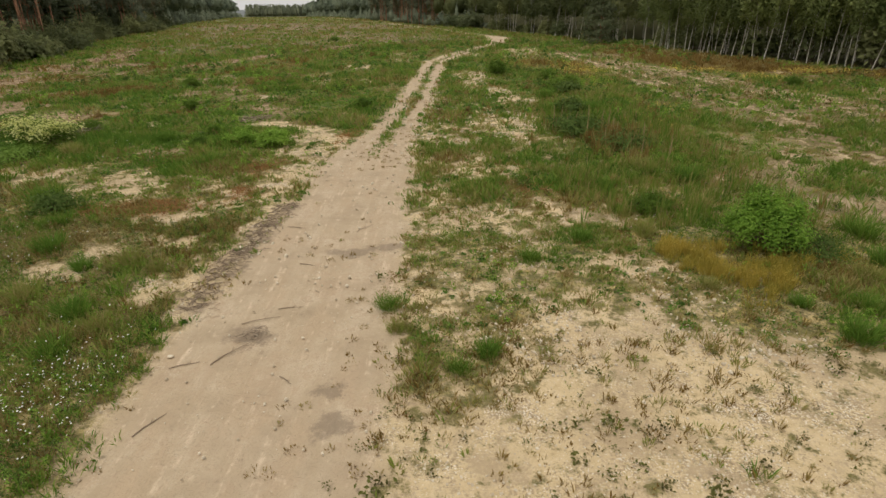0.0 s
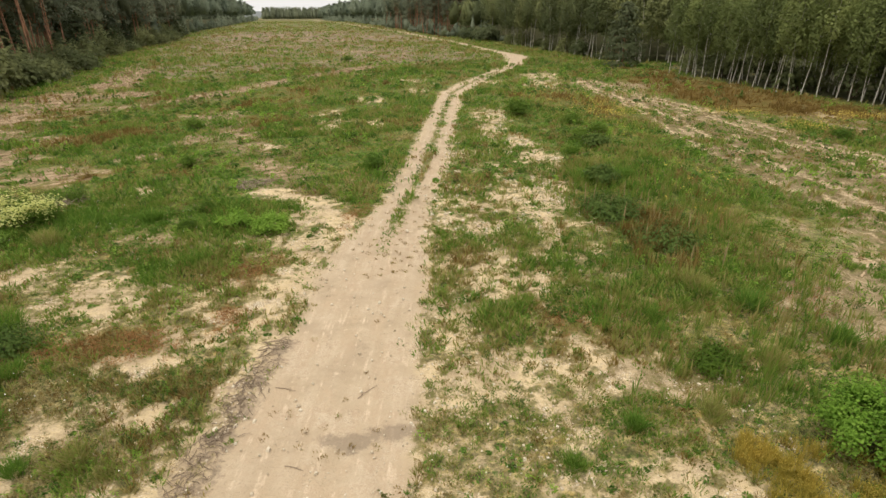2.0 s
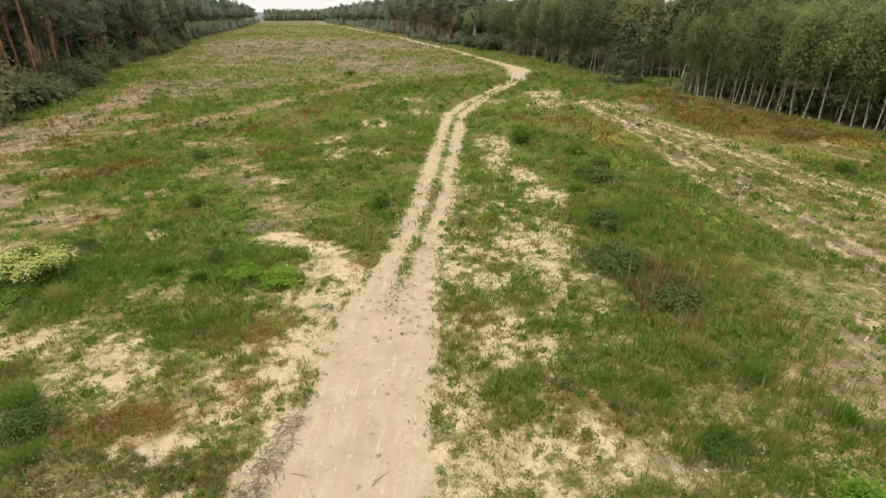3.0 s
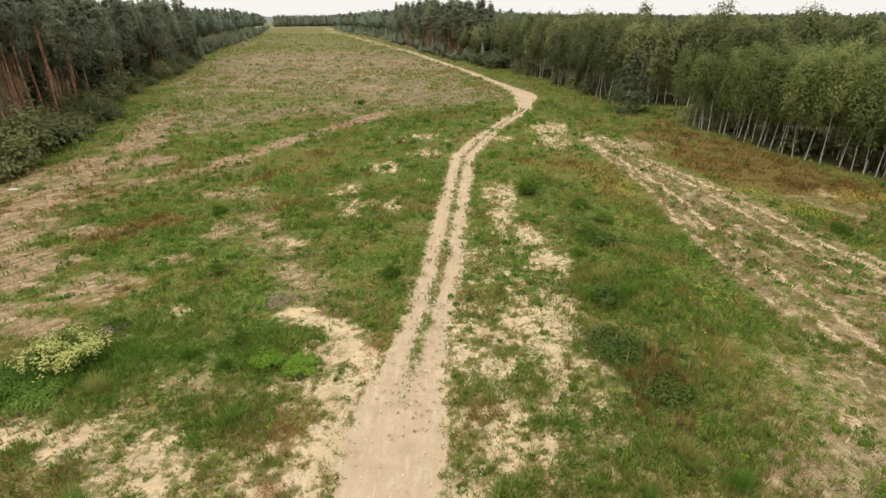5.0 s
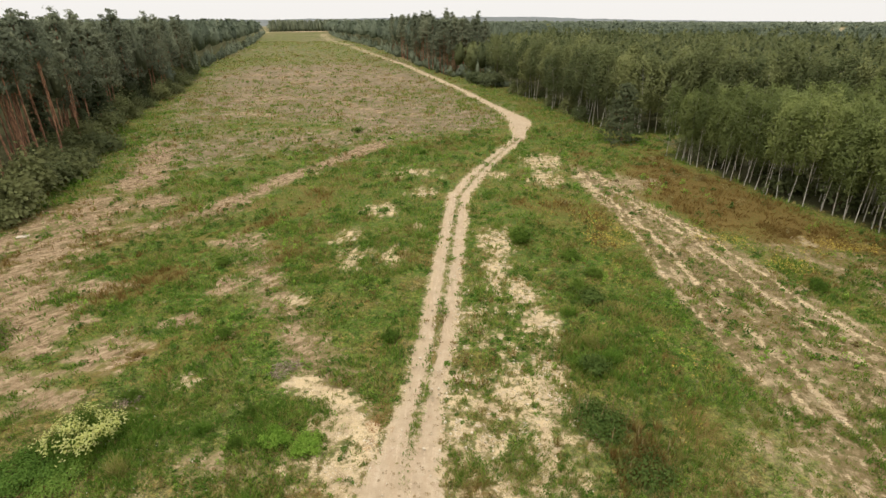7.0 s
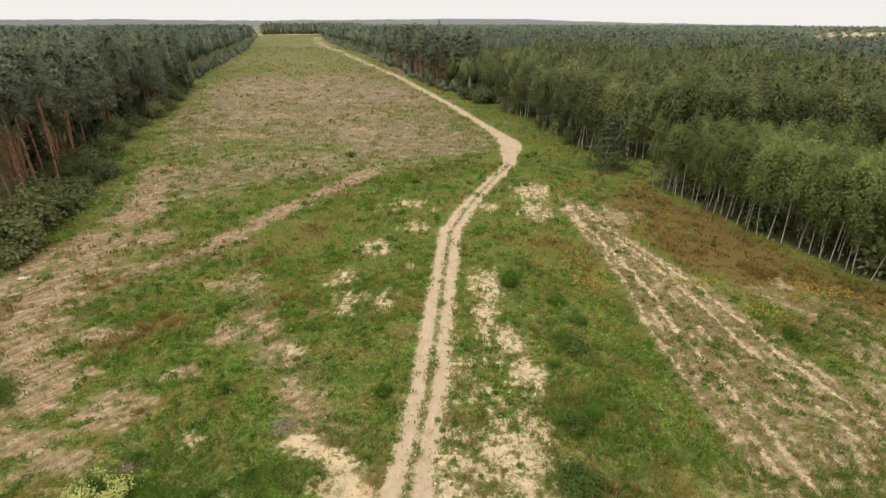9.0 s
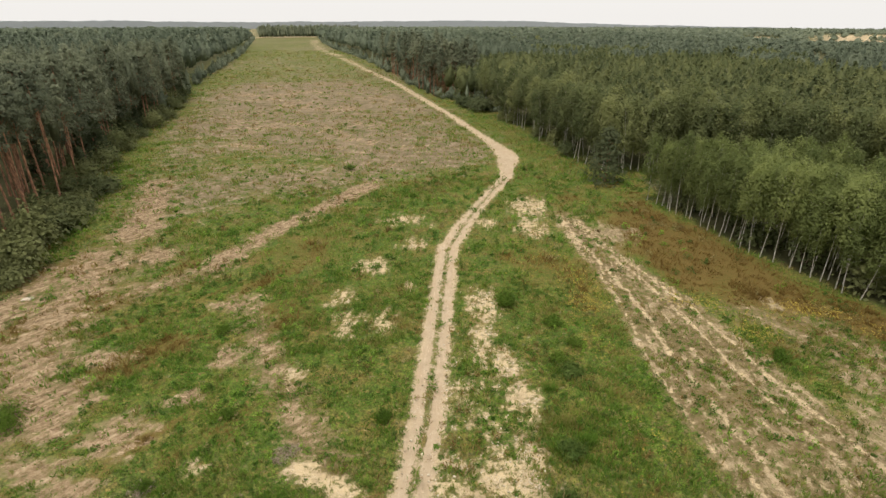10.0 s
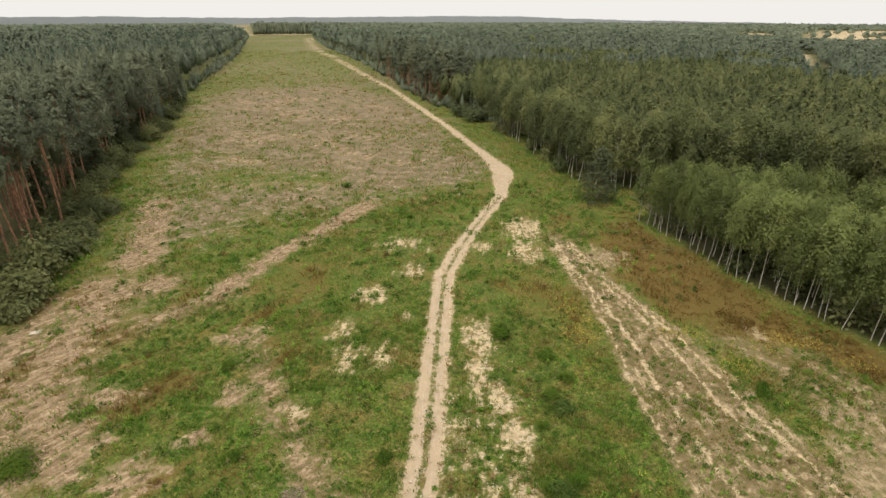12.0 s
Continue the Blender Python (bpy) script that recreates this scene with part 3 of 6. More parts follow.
WILLOW_LEAF = leaf_material("grey_green_leaves", (0.10, 0.13, 0.055), (0.15, 0.18, 0.08), (0.22, 0.24, 0.12))
BLOOM = leaf_material("creamy_blossom", (0.50, 0.53, 0.15), (0.66, 0.67, 0.25), (0.78, 0.76, 0.38), 0.5, 0.0, 0.5)
GOLD_LEAF = leaf_material("golden_weed_leaves", (0.19, 0.225, 0.042), (0.40, 0.335, 0.066), (0.57, 0.43, 0.088), 0.6, 0.0)
DARK_LEAF = leaf_material("dark_weed_leaves", (0.060, 0.108, 0.022), (0.105, 0.165, 0.034), (0.170, 0.230, 0.054), 0.5, 0.0)
HERB_LEAF = leaf_material("meadow_herb_leaves", (0.075, 0.152, 0.024), (0.160, 0.275, 0.045), (0.270, 0.390, 0.076), 0.6, 0.0)
FRESH_LEAF = leaf_material("fresh_bush_leaves", (0.120, 0.235, 0.026), (0.225, 0.380, 0.048), (0.340, 0.490, 0.084), 0.4, 0.0)
PINE_BARK = bark_material("pine_bark", (0.16, 0.090, 0.060), (0.46, 0.245, 0.145), 6.0)
BIRCH_BARK = bark_material("birch_bark", (0.36, 0.33, 0.27), (0.62, 0.575, 0.49), 3.0, (0.06, 0.055, 0.05))
# pale grey-blue is aerial haze mixed into the hills' base colour
HILL = leaf_material("haze_pale_wooded_hills", (0.36, 0.39, 0.40), (0.41, 0.44, 0.45), (0.46, 0.48, 0.48))


# ---- ground ----
def axis(lo, hi, fine_lo, fine_hi, step, growth):
    mid_part = np.arange(fine_lo, fine_hi, step)
    up, d, v = [], step, mid_part[-1]
    while v < hi:
        d *= growth
        v += d
        up.append(v)
    down, d, v = [], step, mid_part[0]
    while v > lo:
        d *= growth
        v -= d
        down.append(v)
    return np.array(down[::-1] + list(mid_part) + up)


def build_ground():
    xs = axis(-4300, 4300, -10, 24, 0.19, 1.045)
    ys = axis(-60, 4600, 3.5, 18, 0.18, 1.022)
    gx, gy = (a.ravel() for a in np.meshgrid(xs, ys))
    bare, litter, dry, track, rut = fields(gx, gy)
    left, front, back = woods(gx, gy)
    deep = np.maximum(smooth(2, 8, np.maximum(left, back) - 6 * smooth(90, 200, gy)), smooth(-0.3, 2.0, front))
    # the strip behind the birches gets the floor colour too, painting in its shade
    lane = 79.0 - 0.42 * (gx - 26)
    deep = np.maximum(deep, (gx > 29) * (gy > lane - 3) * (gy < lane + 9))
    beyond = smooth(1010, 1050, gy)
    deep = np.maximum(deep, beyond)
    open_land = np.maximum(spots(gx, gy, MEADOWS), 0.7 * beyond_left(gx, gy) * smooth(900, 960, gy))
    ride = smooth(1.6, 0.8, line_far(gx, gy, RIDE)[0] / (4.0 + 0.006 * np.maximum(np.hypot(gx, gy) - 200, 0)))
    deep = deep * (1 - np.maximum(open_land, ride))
    bare, litter = np.maximum(bare, np.maximum(open_land * 0.8, ride * smooth(300, 330, gy))) * (1 - deep), litter * (1 - deep)
    z = terrain(gx, gy) - 0.07 * rut - 0.03 * track + 0.05 * (1 - bare) * (fbm(gx * 2, gy * 2, 2)) * smooth(80, 30, gy)
    nx, ny = len(xs), len(ys)
    i = np.arange(nx * ny).reshape(ny, nx)
    faces = np.stack([i[:-1, :-1], i[:-1, 1:], i[1:, 1:], i[1:, :-1]], -1).reshape(-1, 4)
    damp = spots(gx + 0.5 * (fbm(gx * 2.2, gy * 2.2) - 0.5), gy + 0.6 * (fbm(gx * 2.2 + 7, gy * 2.2) - 0.5), DAMP)
    damp = np.maximum(damp, 0.62 * np.clip(1.5 - line_far(gx, gy, GRIT)[0] / 0.42, 0, 1))
    dw, _ = line_far(gx, gy, FIELD + FIELD[:1])
    worn = smooth(-12, 10, np.where(inside(gx, gy, FIELD), dw, -dw) + 14 * (fbm(gx * 0.06 + 8, gy * 0.06, 3) - 0.5)) * (0.30 + 1.25 * fbm(gx * 0.06, gy * 0.08, 5)) * (1 - 0.7 * np.exp(-((gy - 93 + 0.1 * gx) / 6.0) ** 2) * smooth(-48, -40, gx) * smooth(-16, -22, gx))
    worn = np.clip(np.maximum(worn, smooth(165, 240, gy) * (0.08 + 0.62 * fbm(gx * 0.03, gy * 0.02, 4))), 0, 1) * (1 - deep)
    scuff = np.zeros(gx.shape)
    for pts, half_w in ((FORK_TRAIL, 1.8), (RUBBLE, 5.5), (RUBBLE_WIDE, 5.0), (RUBBLE_TIP, 3.5), (STREAK, 2.2), (THIN, 2.5), (RUT_C, 3.0), (RUT_D, 3.0)):
        d, _ = line_far(gx, gy, pts)
        scuff = np.maximum(scuff, 0.75 * np.clip(1.3 - d / half_w, 0, 1))
    lo_e = np.interp(gy, [b for a, b in BAND_LEFT[::-1]], [a for a, b in BAND_LEFT[::-1]])
    hi_e = np.interp(gy, [b for a, b in BAND_RIGHT[::-1]], [a for a, b in BAND_RIGHT[::-1]])
    scuff = np.maximum(scuff, 0.95 * smooth(-1.2, 0.8, np.minimum(gx - lo_e, hi_e - gx)) * smooth(10, 16, gy) * smooth(75, 66, gy))
    scuff = np.clip(scuff, 0, 1) * (0.55 + 0.75 * fbm(gx * 0.5 + 4, gy * 0.5, 3)) * (1 - deep)
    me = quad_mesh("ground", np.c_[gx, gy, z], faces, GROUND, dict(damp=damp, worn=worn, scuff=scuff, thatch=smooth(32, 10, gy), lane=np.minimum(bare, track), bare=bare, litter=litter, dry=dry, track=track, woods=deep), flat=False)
    return tagged(new("ground", me), "sandy clearing with patchy grass and a rutted track", "ground", kind="structure")


build_ground()


# ---- trees ----
def cards(c, size, out=None, loose=0.8, slim=0.6):
    """Four-cornered leaf clumps at the places c, facing outward (loosely) or anywhere."""
    n = len(c)
    nrm = rng.normal(size=(n, 3)) * loose
    if out is not None:
        nrm = nrm * 0.6 + out
        nrm *= np.where((nrm * out).sum(1) < 0, -1.0, 1.0)[:, None]
    nrm /= np.linalg.norm(nrm, axis=1)[:, None]
    a = np.cross(nrm, rng.normal(size=(n, 3)))
    a /= np.linalg.norm(a, axis=1)[:, None]
    b = np.cross(nrm, a)
    s = np.broadcast_to(size, (n,))[:, None]
    u, v = a * s, b * s * slim
    verts = np.stack([c + u, c + v + nrm * s * 0.15, c - u * 0.9, c - v + nrm * s * 0.15], 1).reshape(-1, 3)
    return verts, np.arange(4 * n).reshape(n, 4)


def tube(path, radii, sides=7):
    """Rings round a bent line, as quads."""
    path, n = np.asarray(path, float), len(path)
    ang = np.linspace(0, 2 * math.pi, sides, endpoint=False)
    ax = path[-1] - path[0]
    ax = ax / np.linalg.norm(ax)
    u = np.cross(ax, (0.0, 1.0, 0.0) if abs(ax[1]) < 0.9 else (1.0, 0.0, 0.0))
    u /= np.linalg.norm(u)
    v = np.cross(ax, u)
    ring = np.cos(ang)[:, None] * u + np.sin(ang)[:, None] * v
    verts = (path[:, None, :] + ring[None] * np.asarray(radii)[:, None, None]).reshape(-1, 3)
    i = np.arange(n * sides).reshape(n, sides)
    j = np.roll(i, -1, 1)
    return verts, np.stack([i[:-1], j[:-1], j[1:], i[1:]], -1).reshape(-1, 4)


def joined(pieces):
    verts, faces, k = [], [], 0
    for v, f in pieces:
        verts.append(v)
        faces.append(f + k)
        k += len(v)
    return np.concatenate(verts), np.concatenate(faces)


def stem_line(height, bend, lean=0.0):
    t = np.linspace(0, 1, 7)
    off = rng.normal(size=2) * bend
    sway = rng.normal(size=2) * bend * 0.5
    return np.c_[off[0] * t ** 2 + sway[0] * np.sin(t * 3) + lean * t * height, off[1] * t ** 2 + sway[1] * np.sin(t * 3), t * height - 0.15]


def along(path, u):
    t = np.linspace(0, 1, len(path))
    return np.array([np.interp(u, t, path[:, k]) for k in range(3)])


def tree(name, height, crown_from, reach, leaf, bark, radius, clumps, per, leaf_size, shape, bend, flat, label, category):
    """A tree: a bent tapering trunk with limbs, and a crown of many small leaf clumps."""
    path = stem_line(height, bend)
    top = np.linspace(0, 1, 7)
    pieces = [tube(path, radius * (1 - 0.88 * top) * (1 + 0.5 * (top == 0)))]
    heads, ways = [], []
    for k in range(clumps):
        u = crown_from + (1 - crown_from) * ((k + rng.random()) / clumps)
        w = (u - crown_from) / (1 - crown_from)
        r = reach * shape(w) * (0.35 + 0.75 * rng.random())
        ang = k * 2.4 + rng.random()
        base = along(path, max(u - 0.07, 0.05))
        tip = along(path, u) + np.array([math.cos(ang) * r, math.sin(ang) * r, 0.06 * height * (rng.random() - 0.3)])
        if k % 2 == 0 and r > 0.3:
            pieces.append(tube([base, (base + tip) / 2 + (0, 0, 0.05), tip], [radius * 0.26, radius * 0.16, 0.012], 4))
        cl = rng.normal(size=(per, 3)) * reach * np.array([0.19, 0.19, 0.19 * flat]) * (0.7 + 0.5 * shape(w))
        heads.append(tip + cl)
        ways.append(0.5 * cl / np.linalg.norm(cl, axis=1)[:, None] + np.array([math.cos(ang) * 0.8, math.sin(ang) * 0.8, 0.25 + 0.7 * w]))
    base = bpy.data.objects.new(name, None)
    scene.collection.objects.link(base)
    base.empty_display_size = 0.3
    v, f = joined(pieces)
    child("trunk", quad_mesh("trunk", v, f, bark, flat=False), base)
    c, w = np.concatenate(heads), np.concatenate(ways)
    v, f = cards(c, leaf_size * (0.6 + 0.8 * rng.random(len(c))), w)
    w = w / np.linalg.norm(w, axis=1)[:, None] + 0.25 * rng.normal(size=w.shape)
    child("crown", quad_mesh("crown", v, f, leaf, flat=False, normals=np.repeat(w, 4, 0)), base)
    return tagged(base, label, category)


def pine_shape(w):
    return 0.55 + 0.6 * math.sin(min(1.0, w * 1.1 + 0.15) * math.pi) - 0.35 * w


def birch_shape(w):
    return 0.35 + 0.8 * math.sin(math.pi * (0.18 + 0.74 * w))


def spruce_shape(w):
    return 1.05 - 0.95 * w


PINES = [tree("pine_tree", h, cf, 1.75, PINE_LEAF, PINE_BARK, 0.15, 30, 38, 0.21, pine_shape, 0.35, 0.6,
              "tall Scots pine with bare reddish trunk and dark crown", "tree") for h, cf in ((16.0, 0.66), (17.5, 0.70), (15.5, 0.62))]
LOW_PINES = [tree("pine_tree", h, cf, 1.95, PINE_LEAF, PINE_BARK, 0.14, 36, 38, 0.22, pine_shape, 0.35, 0.7,
                  "Scots pine with deep dark crown at the wood's edge", "tree") for h, cf in ((15.0, 0.42), (16.5, 0.30), (16.0, 0.52))]
BIRCHES = [tree("birch_tree", h, cf, 1.08, BIRCH_LEAF, BIRCH_BARK, 0.046, 34, 60, 0.108, birch_shape, 0.45, 1.7,
                "slender young birch with white trunk and olive crown", "tree") for h, cf in ((9.4, 0.40), (8.6, 0.44), (10.0, 0.48), (9.0, 0.34))]
TALL_BIRCHES = [tree("tall_birch_tree", h, cf, 1.7, TALL_BIRCH_LEAF, BIRCH_BARK, 0.07, 36, 62, 0.16, birch_shape, 0.6, 1.6,
                     "tall birch with pale trunk at the wood's edge", "tree") for h, cf in ((11.2, 0.42), (10.4, 0.34), (12.2, 0.48))]
SPRUCES = [tree("conifer_tree", h, 0.05, r, SPRUCE_LEAF, PINE_BARK, 0.12, 60, 44, 0.20, spruce_shape, 0.1, 0.30,
                label, "tree") for h, r, label in ((8.2, 3.3, "dark bushy young conifer standing before the birches"), (7.6, 2.0, "dark young spruce under taller pines"), (6.2, 1.9, "bushy dark spruce at the wood's edge"))]


def stand(kinds, places, group, scale=(0.88, 1.12), first=True):
    """Copies of some trees, each turned and sized a little differently; the first ones stand on the first places."""
    for k, (x, y) in enumerate(places):
        z = float(terrain(np.array([x]), np.array([y]))[0])
        m = pose(x, y, z, rng.normal() * 1.5, rng.normal() * 1.5, rng.random() * 360)
        s = scale[0] + (scale[1] - scale[0]) * rng.random()
        ob = kinds[k % len(kinds)]
        if k >= len(kinds) or not first:
            ob = copy_thing(ob, m)
        ob.matrix_basis = m @ Matrix.Diagonal((s, s, s * (0.94 + 0.12 * rng.random()), 1))
        ob["group"] = group


def scatter(lo, hi, spacing):
    """Loose, uneven grid of places."""
    xs, ys = np.meshgrid(np.arange(lo[0], hi[0], spacing), np.arange(lo[1], hi[1], spacing))
    p = np.c_[xs.ravel(), ys.ravel()]
    return p + (rng.random(p.shape) - 0.5) * spacing * 0.9


def nearest(p, depth, count):
    """The places that lie least deep in a wood, weighing in how far along they are."""
    order = np.argsort(depth + 0.10 * np.hypot(p[:, 0], p[:, 1]))
    return p[order[:count]]


p = scatter((-140, 8), (-38, 260), 2.9)
deep = woods(p[:, 0], p[:, 1])[0]
p, deep = p[deep > 1.5], deep[deep > 1.5]
LEFT_NEAR = nearest(p, deep, 200)
tall_part = LEFT_NEAR[:, 1] < 84 + 14 * (rng.random(len(LEFT_NEAR)) - 0.5)
q = scatter((-60, 180), (10, 290), 2.8)
deep = woods(q[:, 0], q[:, 1])[2]
RIGHT_PINES = nearest(q[deep > 1.0], deep[deep > 1.0], 110)
stand(PINES, LEFT_NEAR[tall_part], "pines along the clearing", (0.90, 1.05))
stand(PINES, RIGHT_PINES[::2], "pines along the clearing", (0.94, 1.07), False)
stand(LOW_PINES, np.concatenate([LEFT_NEAR[~tall_part], RIGHT_PINES[1::2]]), "pines along the clearing", (0.88, 1.08))

p = scatter((24, 25), (75, 88), 1.75)
deep = woods(p[:, 0], p[:, 1])[1]
p, deep = p[deep > 0.3], deep[deep > 0.3]
row = []
for (ax, ay), (bx, by) in zip(FRONT_EDGE[1:-1], FRONT_EDGE[2:]):
    run = math.hypot(bx - ax, by - ay)
    for k in range(int(run / 1.15)):
        u = (k + 0.7 * rng.random()) * 1.15 / run
        row.append((ax + u * (bx - ax) + 0.5 * rng.random(), ay + u * (by - ay)))
row = np.array(row)
FRONT_NEAR = np.concatenate([row, nearest(p[deep > 1.3], deep[deep > 1.3], 235 - len(row))])
stand(BIRCHES, FRONT_NEAR, "young birch plantation", (0.84, 1.04))

p = scatter((-10, 50), (110, 185), 2.3)
deep = woods(p[:, 0], p[:, 1])[2]
p, deep = p[deep > 0.8], deep[deep > 0.8]
BACK_NEAR = nearest(p, deep, 150)
stand(TALL_BIRCHES, BACK_NEAR, "birches along the far wood", (0.84, 1.06))

young = []
for (ax, ay), (bx, by) in zip(LEFT_EDGE[1:9], LEFT_EDGE[2:10]):
    run = math.hypot(bx - ax, by - ay)
    for k in range(int(run / 4.2)):
        u, w = (k + rng.random()) * 4.2 / run, 1.0 + 5.0 * rng.random()
        x, y = ax + u * (bx - ax) - (by - ay) / run * w, ay + u * (by - ay) + (bx - ax) / run * w
        if 76 < y < 190:
            young.append((x, y))
stand(SPRUCES[1:], young, "young spruces under the pines", (0.7, 1.25))
SPRUCES[0].matrix_basis = pose(22.8, 83.9, -0.3)


def crowns(base, low, high, width, rings, sides, point):
    """Lumpy crowns, one for each place: rings of uneven radius from the lowest boughs to the top."""
    n = len(base)
    u = np.linspace(0, 1, rings)
    dome = np.sqrt(np.clip(1 - (u * 1.55 - 0.55) ** 2, 0, 1))
    cone = np.clip(1.02 - u, 0, 1) ** 0.75 * np.clip(0.45 + u * 4, 0, 1)
    prof = dome * (1 - point) + cone * point
    prof[-1] = 0.06
    ang = np.arange(sides) * 2 * math.pi / sides
    a = ang[None, None, :] + rng.random((n, 1, 1)) * 6.28 + 0.5 * rng.normal(size=(n, rings, sides)) / sides
    r = width[:, None, None] * prof[None, :, None] * (0.62 + 0.62 * rng.random((n, rings, sides)))
    bend = rng.normal(size=(n, 2)) * 0.15 * width[:, None]
    x = base[:, 0][:, None, None] + r * np.cos(a) + bend[:, 0][:, None, None] * u[None, :, None]
    y = base[:, 1][:, None, None] + r * np.sin(a) + bend[:, 1][:, None, None] * u[None, :, None]
    z = low[:, None, None] + (high - low)[:, None, None] * (u[None, :, None] + 0.10 * (rng.random((n, rings, sides)) - 0.5))
    v = np.stack([x, y, z], -1).reshape(-1, 3)
    k = np.arange(rings * sides).reshape(rings, sides)
    q = np.roll(k, -1, 1)
    f = np.stack([k[:-1], q[:-1], q[1:], k[1:]], -1).reshape(-1, 4)
    return v, (f[None] + (rings * sides) * np.arange(n)[:, None, None]).reshape(-1, 4), prof


def far_wood(name, places, heights, widths, tall, mat, label, point=0.0, body=0.62):
    """One mesh of many trees: each a lumpy crown with loose leaf clumps round it, coarser farther off."""
    r = np.hypot(places[:, 0], places[:, 1])
    z = terrain(places[:, 0], places[:, 1])
    pieces, tints, normals = [], [], []
    for lo, hi, rings, sides, per in ((0, 95, 6, 7, 300), (95, 160, 6, 7, 150), (160, 280, 5, 6, 72), (280, 600, 4, 5, 32), (600, 1300, 4, 5, 12), (1300, 9000, 4, 5, 5)):
        m = np.flatnonzero((r >= lo) & (r < hi))
        if not len(m):
            continue
        low, high = z[m] + heights[m] * (1 - tall), z[m] + heights[m]
        v, f, prof = crowns(places[m], low, high, widths[m] * body * (0.7 if hi < 170 else 1.0), rings, sides, point)
        tint = rng.random(len(m)) * 0.9 - 0.2
        pieces.append((v, f))
        tints.append(np.repeat(tint, rings * sides))
        heart = np.c_[places[m], low + 0.45 * (high - low)]
        reach = np.c_[widths[m], widths[m], 0.62 * (high - low)]
        normals.append((v - np.repeat(heart, rings * sides, 0)) / np.repeat(reach, rings * sides, 0) + (0, 0, 0.12 if hi < 300 else 0.55))
        u = rng.random((len(m), per)) ** 0.8
        a = rng.random((len(m), per)) * 6.283
        rad = widths[m][:, None] * np.interp(u, np.linspace(0, 1, rings), prof) * (0.62 + 0.45 * rng.random((len(m), per)))
        c = np.stack([places[m, 0][:, None] + np.cos(a) * rad, places[m, 1][:, None] + np.sin(a) * rad, low[:, None] + (high - low)[:, None] * (u + 0.04)], -1).reshape(-1, 3)
        out = (c - np.repeat(heart, per, 0)) / np.repeat(reach, per, 0) + (0, 0, 0.12 if hi < 300 else 0.55)
        size = np.repeat(widths[m] * (2.1 if per > 100 else 1.55 if per > 10 else 1.0) / math.sqrt(per), per) * (0.6 + 0.7 * rng.random(len(c)))
        pieces.append(cards(c, size, out / np.linalg.norm(out, axis=1)[:, None], 0.7, 0.7))
        tints.append(np.repeat(tint, per * 4))
        normals.append(np.repeat(out + 0.10 * rng.normal(size=out.shape), 4, 0))
    v, f = joined(pieces)
    me = quad_mesh(name, v, f, mat, dict(tint=np.concatenate(tints)), flat=False, normals=np.concatenate(normals))
    return tagged(new(name, me), label, "woods", kind="stuff")


def ring_places(inner, outer, ang_lo, ang_hi, across, along_view, least):
    """Places in a sector, spaced wider the farther off they are."""
    out, r = [], inner
    while r < outer:
        n = max(1, int(r * (ang_hi - ang_lo) / max(least, r * across)))
        step = max(least, r * along_view)
        a = ang_lo + (np.arange(n) + rng.random(n)) * (ang_hi - ang_lo) / n
        rr = r + (rng.random(n) - 0.5) * step
        out.append(np.c_[np.sin(a) * rr, np.cos(a) * rr])
        r += step
    return np.concatenate(out)


def apart(p, q, least):
    """Those of p that lie clear of all q."""
    keep = np.ones(len(p), bool)
    for x, y in q:
        keep &= np.hypot(p[:, 0] - x, p[:, 1] - y) > least
    return p[keep]


p = ring_places(40, 3600, -0.86, 0.86, 0.0145, 0.021, 2.6)
left, front, back = woods(p[:, 0], p[:, 1])
rr = np.hypot(p[:, 0], p[:, 1])
clear = (spots(p[:, 0], p[:, 1], MEADOWS) < 0.6) | ((fbm(p[:, 0] * 0.02, p[:, 1] * 0.02) > 0.63) & (p[:, 1] > 600))
clear &= line_far(p[:, 0], p[:, 1], RIDE)[0] > 5.5 + 0.012 * np.maximum(rr - 200, 0)
clear &= ~beyond_left(p[:, 0], p[:, 1])
lp = p[(left > 2) & (p[:, 1] < 1000) & clear]
lp = apart(lp, LEFT_NEAR, 1.8)
lp = lp[(np.hypot(lp[:, 0], lp[:, 1]) > 150) | (rng.random(len(lp)) < 0.62)]
rl = np.hypot(lp[:, 0], lp[:, 1])
hl = 12.5 + 4.0 * rng.random(len(lp))
wl = np.maximum(1.7, rl * 0.0088) * (0.8 + 0.4 * rng.random(len(lp)))
# the farther a pine stands, the likelier it takes the haze tint
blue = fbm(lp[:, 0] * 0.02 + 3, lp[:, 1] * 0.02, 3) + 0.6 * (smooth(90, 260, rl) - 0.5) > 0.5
far_wood("pine_woods", lp[~blue], hl[~blue], wl[~blue], 0.55, PINE_LEAF, "dense dark pine forest beside the clearing", 0.45)
far_wood("pine_woods", lp[blue], hl[blue], wl[blue], 0.55, HAZE_PINE_LEAF, "dense pine forest beside the clearing, tinted bluer for distance haze", 0.5)
fp = apart(p[(front > 0.5) & clear], FRONT_NEAR, 1.2)
far_wood("birch_plantation", fp, 7.3 + 1.7 * rng.random(len(fp)), np.full(len(fp), 1.35), 0.72, BIRCH_LEAF, "young birch plantation with dense olive canopy", 0.1)
bp = p[(back > 1.5) & (p[:, 1] < 1000) & clear]
bp = apart(apart(bp, BACK_NEAR, 1.5), RIGHT_PINES, 1.8)
rb = np.hypot(bp[:, 0], bp[:, 1])
rim = smooth(190, 215, bp[:, 1]) * smooth(90, 20, woods(bp[:, 0], bp[:, 1])[2])
